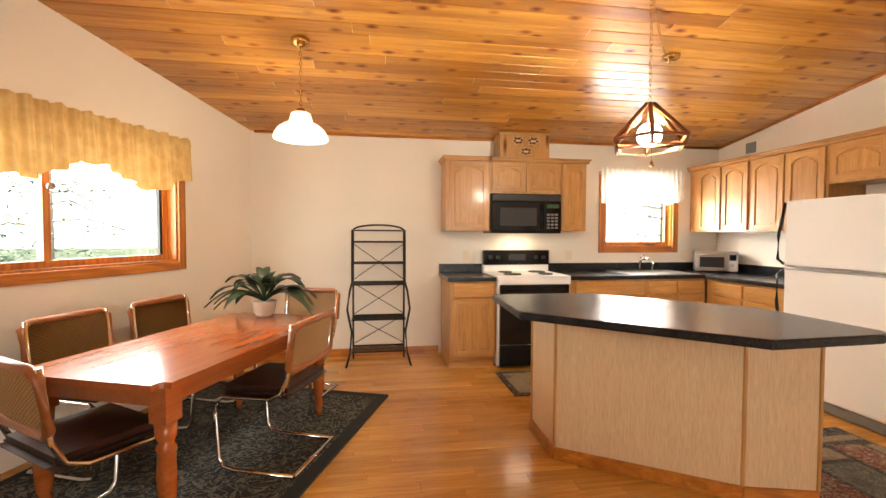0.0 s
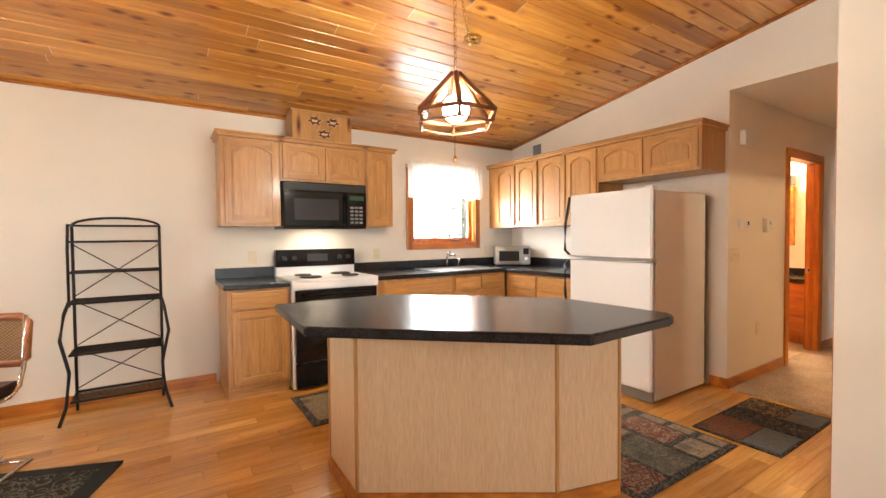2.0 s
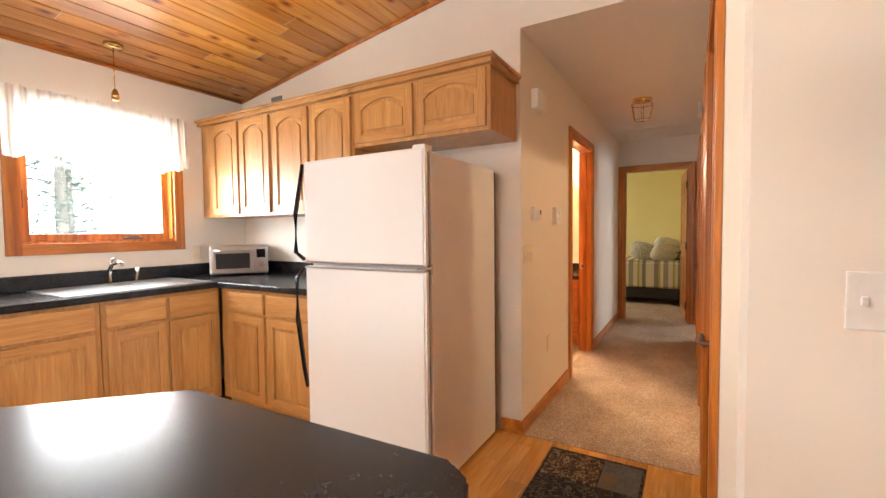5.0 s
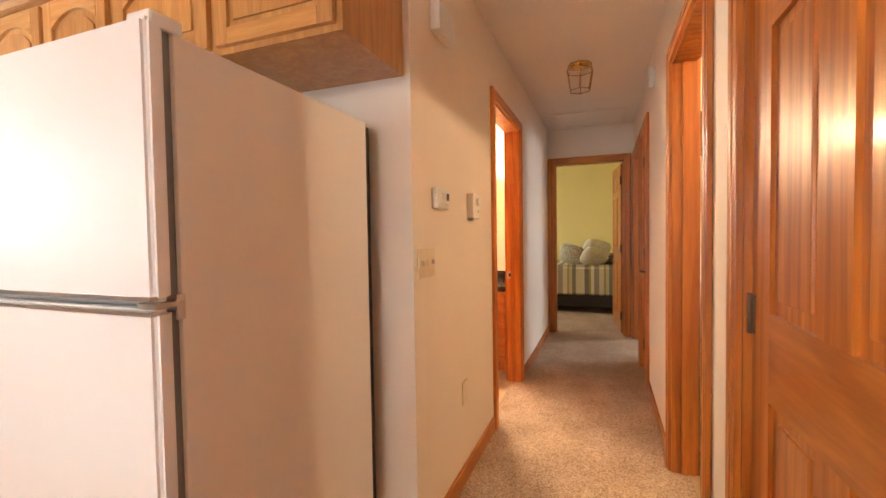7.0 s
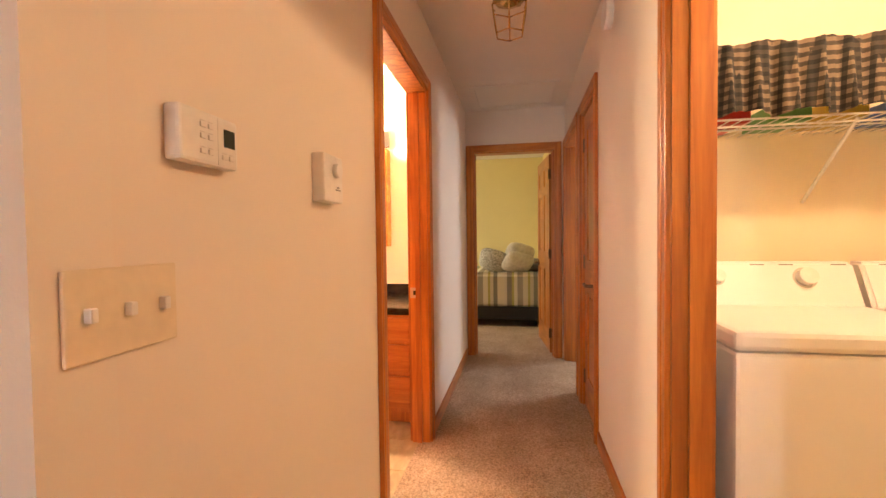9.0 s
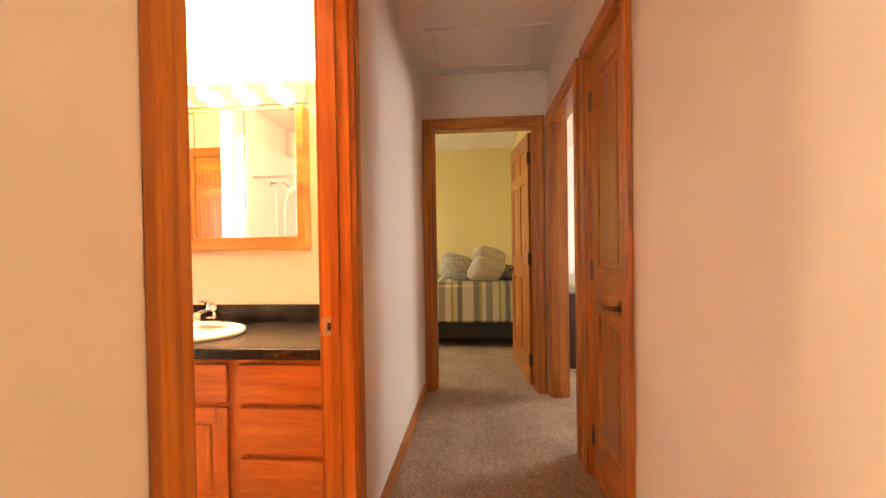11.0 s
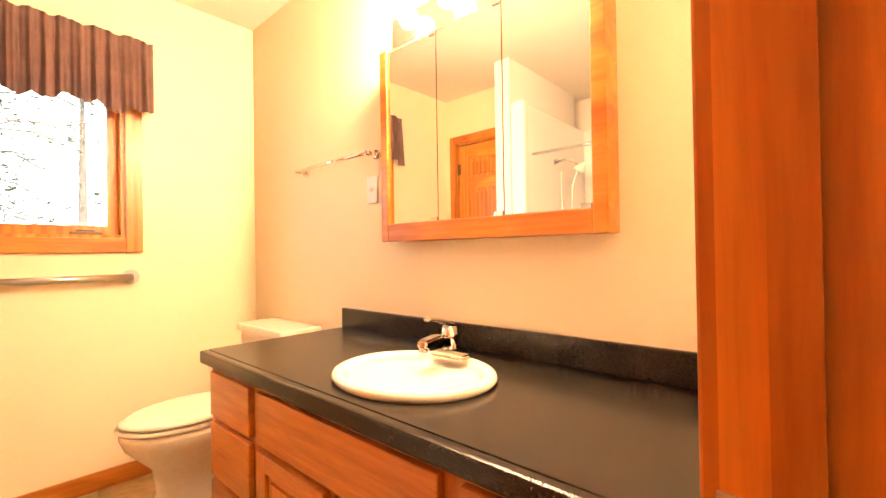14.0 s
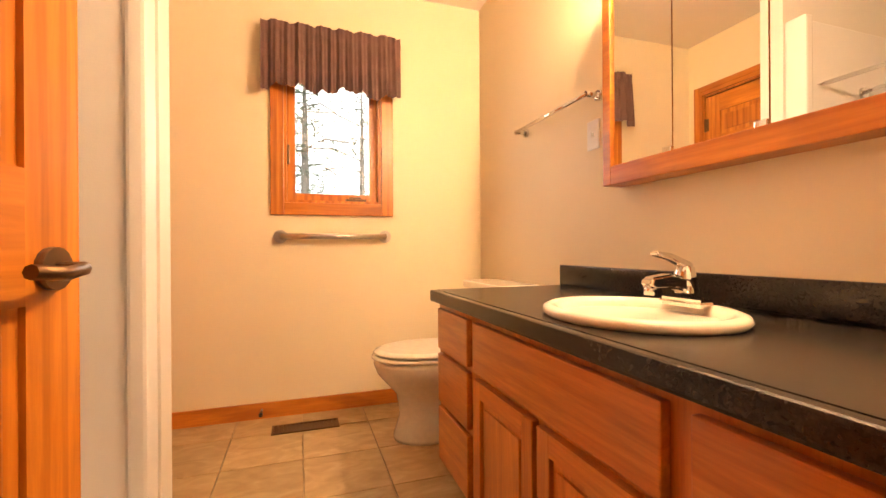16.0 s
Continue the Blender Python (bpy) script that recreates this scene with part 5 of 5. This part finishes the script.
part("footboard", boxes((-0.05, 0, -0.02, 1.45, 0.16, 0.66), (-0.06, 0.01, -0.03, 0.03, 0, 0.68), (-0.06, 0.01, 1.41, 1.47, 0, 0.68), bevel=0.006), DARK_WOOD, gb)

# ---- lamps ----
pd = thing("pendant_lamp", "white glass bell pendant on a brass chain", "lamp", pose(1.45, 5.35, 0))
zc = pitch_z(5.35)
part("canopy", lathe([(0.065, zc), (0.06, zc - 0.03), (0.02, zc - 0.06)], 20), BRASS, pd)
def chain(a, b, parent, sag=0.0):
    bm = bmesh.new()
    a, b = Vector(a), Vector(b)
    n = max(2, int((b - a).length / 0.032))
    for i in range(n):
        p = a.lerp(b, (i + 0.5) / n) - Vector((0, 0, sag * 4 * ((i + .5) / n) * (1 - (i + .5) / n)))
        ax = Vector((1, 0, 0)) if i % 2 else Vector((0, 1, 0))
        tube([p + ax * 0.009 * math.cos(k * math.pi / 4) + (b - a).normalized() * 0.021 * math.sin(k * math.pi / 4) for k in range(8)], 0.0022, 4, True, bm)
    part("chain", bm, BRASS, parent)
chain((0, 0, zc - 0.05), (0, 0, 2.20), pd)
part("cap", lathe([(0.025, 2.21), (0.03, 2.17), (0.05, 2.15)], 16), BRASS, pd)
bm = bmesh.new()
prof = [(0.045, 2.185), (0.066, 2.175), (0.076, 2.14), (0.082, 2.115), (0.115, 2.10), (0.155, 2.07), (0.180, 2.03), (0.187, 2.005), (0.180, 1.995), (0.172, 2.005), (0.145, 2.05), (0.10, 2.085), (0.04, 2.14)]
o = part("shade", lathe(prof, 32), GLOWGLASS, pd)
o.visible_shadow = False

il = thing("island_pendant", "faceted glass and brass pendant swagged over the island", "lamp", pose(3.56, 4.56, 0))
zi = pitch_z(4.56)
part("hook", tube([(0, 0, zi + 0.01), (0, 0, zi - 0.04)], 0.006), BRASS, il)
chain((0, 0, zi - 0.03), (0, 0, 2.12), il)
chain((0, 0, zi - 0.03), (0.62, 0.67, pitch_z(5.23) - 0.05), il, 0.10)
part("canopy", lathe([(0.065, 0), (0.06, -0.03), (0.02, -0.05)], 20, m=pose(0.62, 0.67, pitch_z(5.23))), BRASS, il)
COPPER = plain("copper_frame", (0.30, 0.12, 0.05), 0.35, 0.5)
ang = [math.pi * 2 * i / 6 for i in range(6)]
for a, b in zip(ang, ang[1:] + ang[:1]):
    p0, p1, p2 = (0.02 * math.cos(a), 0.02 * math.sin(a), 2.11), (0.215 * math.cos(a), 0.215 * math.sin(a), 1.90), (0.20 * math.cos(a), 0.20 * math.sin(a), 1.845)
    q0, q1, q2 = (0.02 * math.cos(b), 0.02 * math.sin(b), 2.11), (0.215 * math.cos(b), 0.215 * math.sin(b), 1.90), (0.20 * math.cos(b), 0.20 * math.sin(b), 1.845)
    part("rib", tube([p0, p1, p2], 0.014, 5), COPPER, il)
    part("rim", tube([p1, q1], 0.011, 5), COPPER, il)
    part("lower_rim", tube([p2, q2], 0.006, 6), COPPER, il)
    bm = bmesh.new()
    for quad in ((p0, q0, q1, p1), (p1, q1, q2, p2)):
        bm.faces.new([bm.verts.new(c) for c in quad])
    bmesh.ops.solidify(bm, geom=bm.faces[:], thickness=0.002)
    o = part("glass_panel", bm, SMOKED, il)
    o.visible_shadow = False
bm = bmesh.new()
bmesh.ops.create_uvsphere(bm, u_segments=16, v_segments=10, radius=0.07, matrix=pose(0, 0, 1.93))
o = part("light_bulb", bm, BULB_GLOW, il)
o.visible_shadow = False
sp = thing("sink_pendant", "small brass drop pendant over the sink", "lamp", pose(5.05, 6.72, 0))
part("canopy", lathe([(0.055, pitch_z(6.72)), (0.05, pitch_z(6.72) - 0.025), (0.01, pitch_z(6.72) - 0.03)], 16), BRASS, sp)
part("rod", tube([(0, 0, pitch_z(6.72)), (0, 0, 2.17)], 0.004, 6), BRASS, sp)
part("socket", lathe([(0.012, 2.18), (0.022, 2.15), (0.024, 2.11)], 12), BRASS, sp)
hl = thing("hall_lamp", "brass and clear glass lantern on the hall ceiling", "lamp", pose(8.08, 3.92, 2.44))
part("canopy", lathe([(0.085, 0), (0.08, -0.02), (0.03, -0.035)], 8), BRASS, hl)
for a, b in zip(ang, ang[1:] + ang[:1]):
    P = lambda r, t, z: (r * math.cos(t), r * math.sin(t), z)
    part("rib", tube([P(0.09, a, -0.03), P(0.10, a, -0.05), P(0.075, a, -0.19)], 0.004, 5), BRASS, hl)
    part("rim", tube([P(0.10, a, -0.05), P(0.10, b, -0.05)], 0.004, 5), BRASS, hl)
    part("lower_rim", tube([P(0.075, a, -0.19), P(0.075, b, -0.19)], 0.004, 5), BRASS, hl)

# ---- wall fittings ----
def plate(name, label, m, w, h, toggles, material=IVORY, category="switch"):
    p = thing(name, label, category, m)
    part("plate", boxes((0, w, -0.007, 0, 0, h), bevel=0.003), material, p)
    for i in range(toggles):
        x = w * (i + 0.5) / toggles
        part("toggle", boxes((x - 0.005, x + 0.005, -0.018, -0.006, h / 2 - 0.008, h / 2 + 0.010), bevel=0.002), WHITE_PL, p)
    return p
plate("switch_plate", "ivory three-gang light switch plate in the hall", pose(6.18, 4.40, 1.045), 0.165, 0.115, 3)
plate("outlet_plate", "ivory wall outlet plate low in the hall", pose(6.68, 4.40, 0.38), 0.07, 0.115, 0, category="outlet")
plate("switch_plate", "white three-gang switch plate under the wall phone", pose(4.87, 3.235, 1.04, 0, 0, -90), 0.165, 0.12, 3, WHITE_PL)
plate("outlet_plate", "white wall outlet plate beside the mirror", pose(8.96, 5.91, 1.30, 0, 0, -90), 0.07, 0.115, 1, WHITE_PL, "outlet")
for x in (2.93, 4.17, 5.66):
    plate("outlet_plate", "ivory outlet plate above the kitchen counter", pose(x, N, 1.04), 0.07, 0.115, 0, category="outlet")
th = thing("thermostat", "white digital thermostat on the hall wall", "thermostat", pose(6.335, 4.40, 1.315))
part("body", boxes((0, 0.135, -0.028, 0, 0, 0.085), bevel=0.006), WHITE_PL, th)
part("display", boxes((0.098, 0.124, -0.030, -0.027, 0.036, 0.066)), plain("lcd", (0.035, 0.04, 0.022), 0.25), th)
for x, z in ((0.048, 0.062), (0.066, 0.062), (0.048, 0.044), (0.066, 0.044), (0.048, 0.02), (0.066, 0.02), (0.098, 0.018), (0.116, 0.018)):
    part("button", boxes((x - 0.006, x + 0.006, -0.0305, -0.027, z - 0.004, z + 0.004), bevel=0.001), WHITE_PL, th)
    part("legend", boxes((x - 0.005, x + 0.005, -0.0288, -0.0275, z + 0.0062, z + 0.0070)), STEEL, th)
part("seam", boxes((0.083, 0.0836, -0.0284, -0.0275, 0.004, 0.081)), STEEL, th)
h2 = thing("humidistat", "white dial control on the hall wall", "control", pose(6.80, 4.40, 1.29))
part("body", boxes((0, 0.115, -0.036, 0, 0, 0.125), bevel=0.005), WHITE_PL, h2)
part("dial", tube([(0.065, -0.036, 0.085), (0.065, -0.050, 0.085)], 0.019, 20), WHITE_PL, h2)
part("legend", boxes((0.065, 0.098, -0.0368, -0.0355, 0.033, 0.036), (0.075, 0.088, -0.0368, -0.0355, 0.039, 0.043)), GREY, h2)
dc = thing("door_chime", "white door chime box high on the hall wall", "chime", pose(6.34, 4.40, 2.02))
part("body", boxes((0, 0.19, -0.045, 0, 0, 0.12), bevel=0.008), WHITE_PL, dc)
sd = thing("smoke_alarm", "round white smoke alarm high on the wall", "alarm", pose(7.95, 3.44, 2.24))
part("body", tube([(0, 0, 0), (0, 0.035, 0)], 0.065, 24), WHITE_PL, sd)
ah = thing("attic_hatch", "white framed attic hatch in the hall ceiling", "hatch", pose(9.35, 3.54, 2.425))
part("frame", boxes((0, 0.6, 0, 0.04, 0, 0.014), (0, 0.6, 0.70, 0.74, 0, 0.014), (0, 0.04, 0.04, 0.70, 0, 0.014), (0.56, 0.6, 0.04, 0.70, 0, 0.014)), CEIL, ah)
part("panel", boxes((0.045, 0.555, 0.045, 0.695, 0.006, 0.014)), CEIL, ah)
gv = thing("air_grille", "small white air grille high on the wall", "vent", pose(6.15, 6.60, 2.27, 0, 0, -90))
part("frame", boxes((0, 0.13, -0.008, 0, 0, 0.12), bevel=0.003), GREY, gv)

ph = thing("wall_phone", "black corded desk phone mounted on the wall", "telephone", pose(4.87, 3.148, 1.418, 0, 0, -90))
part("bracket", boxes((0.01, 0.28, -0.02, 0, -0.012, 0.15), bevel=0.004), BLACK_MATT, ph)
part("body", boxes((0, 0.29, -0.045, -0.018, 0.0, 0.165), bevel=0.008), BLACK, ph)
part("edge_strip", boxes((0.0, 0.29, -0.047, -0.020, -0.004, 0.0)), GREY, ph)
bm = bmesh.new()
bmesh.ops.create_uvsphere(bm, u_segments=20, v_segments=14, radius=1)
for v in bm.verts:
    x, y, z = v.co
    waist = 0.82 + 0.18 * abs(z)
    v.co = (0.042 + 0.036 * waist * math.copysign(abs(x) ** 0.7, x), -0.068 + 0.026 * math.copysign(abs(y) ** 0.7, y) - 0.016 * (1 - z * z), 0.088 + 0.104 * math.copysign(abs(z) ** 0.62, z))
for f in bm.faces:
    f.smooth = True
part("handset", bm, BLACK, ph)
part("display", boxes((0.165, 0.28, -0.047, -0.044, 0.115, 0.155), bevel=0.001), DISPLAY, ph)
part("nameplate", boxes((0.105, 0.145, -0.0465, -0.044, 0.128, 0.133), (0.10, 0.155, -0.0465, -0.044, 0.112, 0.1135)), GREY, ph)
part("chrome_line", boxes((0.085, 0.285, -0.0465, -0.044, 0.095, 0.0975)), STEEL, ph)
part("red_label", boxes((0.098, 0.122, -0.0465, -0.044, 0.052, 0.070)), plain("red_sticker", (0.5, 0.03, 0.02), 0.5), ph)
part("white_label", boxes((0.124, 0.150, -0.0465, -0.044, 0.050, 0.060)), WHITE_PL, ph)
for i in range(4):
    for j in range(4):
        part("key", boxes((0.170 + 0.028 * i, 0.188 + 0.028 * i, -0.048, -0.044, 0.018 + 0.019 * j, 0.029 + 0.019 * j), bevel=0.001), GREY, ph)
def coil(points, turns, r0, r1):
    """A springy cord wound about a line of points."""
    n = turns * 9
    out = []
    pts = [Vector(p) for p in points]
    for k in range(n + 1):
        f = k / n * (len(pts) - 1)
        i = min(int(f), len(pts) - 2)
        p = pts[i].lerp(pts[i + 1], f - i)
        r = r0 + (r1 - r0) * k / n
        out.append(p + Vector((r * math.cos(k * 0.698), r * math.sin(k * 0.698), 0)))
    return tube(out, 0.0026, 5)
part("handset_cord", coil([(-0.012, -0.03, 0.0), (0.0, -0.03, -0.06), (0.022, -0.035, -0.16), (0.026, -0.03, -0.36)], 20, 0.012, 0.015), BLACK, ph)
part("handset_cord", coil([(0.045, -0.055, -0.02), (0.040, -0.045, -0.07), (0.026, -0.035, -0.15), (0.024, -0.03, -0.36)], 24, 0.010, 0.014), BLACK, ph)
for s in (0, 1):
    part("line_cord", tube([(0.12, -0.008, 0), (0.13 + 0.01 * s, -0.008, -0.15), (0.16, -0.008, -0.33), (0.17 + 0.05 * s, -0.008, -0.6), (0.20 + 0.06 * s, -0.008, -1.1)], 0.003, 5), BLACK, ph)

# ---- plant ----
pt = thing("potted_plant", "dark green peace lily in a pale pot", "plant", din(-0.10, 0.66, 0.731))
part("pot", lathe([(0.05, 0), (0.07, 0.02), (0.085, 0.10), (0.09, 0.11), (0.07, 0.11)], 20), PORCELAIN, pt)
rng = random.Random(2)
for i in range(34):
    a, l, up = rng.uniform(0, 6.28), rng.uniform(0.28, 0.46), rng.uniform(0.55, 1.45)
    bm = bmesh.new()
    rows = []
    for k in range(9):
        t = k / 8
        r = l * (t * math.cos(up) + 0.25 * t * t)
        z = 0.10 + l * (math.sin(up) * t - 0.75 * t ** 3 * math.cos(up * 0.6))
        wd = 0.006 if t < 0.35 else 0.05 * math.sin(math.pi * min(1, (t - 0.33) / 0.67)) + 0.002
        rows.append([bm.verts.new((r * math.cos(a) - s * wd * math.sin(a), r * math.sin(a) + s * wd * math.cos(a), max(z, 0.02) + 0.012 * abs(s))) for s in (-1, 0, 1)])
    for p, q in zip(rows, rows[1:]):
        for k in (0, 1):
            bm.faces.new((p[k], p[k + 1], q[k + 1], q[k])).smooth = True
    part("leaf", bm, LEAF, pt)

# ---- trees outside ----
def tree(x, y, h, seed):
    rng = random.Random(seed)
    t = thing("tree", "tall woodland tree with sparse green foliage outside", "tree", pose(x, y, -0.5), "trees outside")
    bm = lathe([(0.16, 0), (0.13, h * 0.3), (0.08, h * 0.7), (0.02, h)], 8)
    for i in range(26):
        z, a, l = rng.uniform(0.6, h), rng.uniform(0, 6.28), rng.uniform(0.8, 1.9)
        tube([(0, 0, z), (l * 0.5 * math.cos(a), l * 0.5 * math.sin(a), z + 0.1), (l * math.cos(a), l * math.sin(a), z - 0.15)], 0.02, 4, bm=bm)
    part("trunk", bm, BARK, t)
    verts, faces = [], []
    for i in range(260):
        z, a = rng.uniform(0.5, h), rng.uniform(0, 6.28)
        reach = rng.uniform(0.6, 2.2) * (1.15 - 0.6 * z / h)
        for k in range(14):
            f = rng.uniform(0.25, 1.0)
            c = Vector((reach * f * math.cos(a) + rng.gauss(0, 0.10), reach * f * math.sin(a) + rng.gauss(0, 0.10), z - 0.22 * f * f + rng.gauss(0, 0.05)))
            u, v = Vector((rng.gauss(0, 1), rng.gauss(0, 1), rng.gauss(0, 0.5))) * 0.055, Vector([rng.uniform(-1, 1) for _ in range(3)]) * 0.022
            b = len(verts)
            verts.extend([tuple(c - u), tuple(c + v), tuple(c + u), tuple(c - v)])
            faces.append((b, b + 1, b + 2, b + 3))
    me = bpy.data.meshes.new("crown")
    me.from_pydata(verts, [], faces)
    me.materials.append(TREE_LEAF)
    new("crown", me).parent = t
for i, (x, y) in enumerate(((-6, 7), (-7.5, 10), (-5, 12.5), (-9, 5), (-8, 14), (-12, 9), (8.0, 16.5), (11.2, 15), (10.4, 23), (7.0, 22))):
    tree(x, y, 6.5 + (i % 3), 20 + i)
# glowing cylinder added in place of bright sky beyond the trees
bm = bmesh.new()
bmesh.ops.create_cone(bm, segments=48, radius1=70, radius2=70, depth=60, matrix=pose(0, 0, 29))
part("backdrop", bm, plain("backdrop_glow", (0.8, 0.85, 0.82), 1.0, 0.0, 2.1, (0.93, 1.0, 0.99)), kind="structure")

# ---- floor pieces, last ----
def joined_boxes(dims):
    """Many separate flat blocks in one bmesh, quickly."""
    me = bpy.data.meshes.new("plank_rest")
    verts, faces = [], []
    for x0, x1, y0, y1, z0, z1 in dims:
        b = len(verts)
        verts.extend([(x0, y0, z0), (x1, y0, z0), (x1, y1, z0), (x0, y1, z0), (x0, y0, z1), (x1, y0, z1), (x1, y1, z1), (x0, y1, z1)])
        faces.extend([tuple(b + k for k in f) for f in ((4, 5, 6, 7), (0, 1, 5, 4), (1, 2, 6, 5), (2, 3, 7, 6), (3, 0, 4, 7))])
    me.from_pydata(verts, [], faces)
    bm = bmesh.new()
    bm.from_mesh(me)
    bpy.data.meshes.remove(me)
    return bm


def lay_floor():
    rng = random.Random(8)
    root = tagged(new("floor"), "honey-coloured laminate plank floor", kind="structure")
    meshes = {}
    W, L = 0.1, 0.6
    rest = []
    row = 0
    y = N - W
    while y > -2.7:
        x = -3.8 + (row % 5) * 0.23 % 0.6
        while x < 6.15:
            x1 = min(x + L, 6.15)
            near = x1 > 1.6 and y > 3.4
            if near:
                k = round(x1 - x, 3)
                if k not in meshes:
                    bm = boxes((0.0006, k - 0.0006, 0.0006, W - 0.0006, -0.012, 0), bevel=0.0008)
                    meshes[k] = bpy.data.meshes.new("plank")
                    bm.to_mesh(meshes[k])
                    bm.free()
                    meshes[k].materials.append(FLOOR_WOOD)
                ob = new("plank", meshes[k])
                ob.parent = root
                ob.matrix_basis = pose(x, y, 0)
            else:
                rest.append((x + 0.0006, x1 - 0.0006, y, y + W - 0.0012, -0.012, 0))
            x += L
        y -= W
        row += 1
    part("plank_rest", joined_boxes(rest), FLOOR_REST, root, kind="stuff")
    bath = tagged(new("floor_bath"), "beige stone-look square floor tiles", kind="structure")
    bm = boxes((0.002, 0.328, 0.002, 0.328, -0.012, 0), bevel=0.002)
    tile = bpy.data.meshes.new("tile")
    bm.to_mesh(tile)
    bm.free()
    tile.materials.append(TILE)
    for i in range(9):
        for j in range(8):
            ob = new("tile", tile)
            ob.parent = bath
            ob.matrix_basis = pose(6.22 + 0.33 * i, 4.46 + 0.33 * j, 0)
lay_floor()
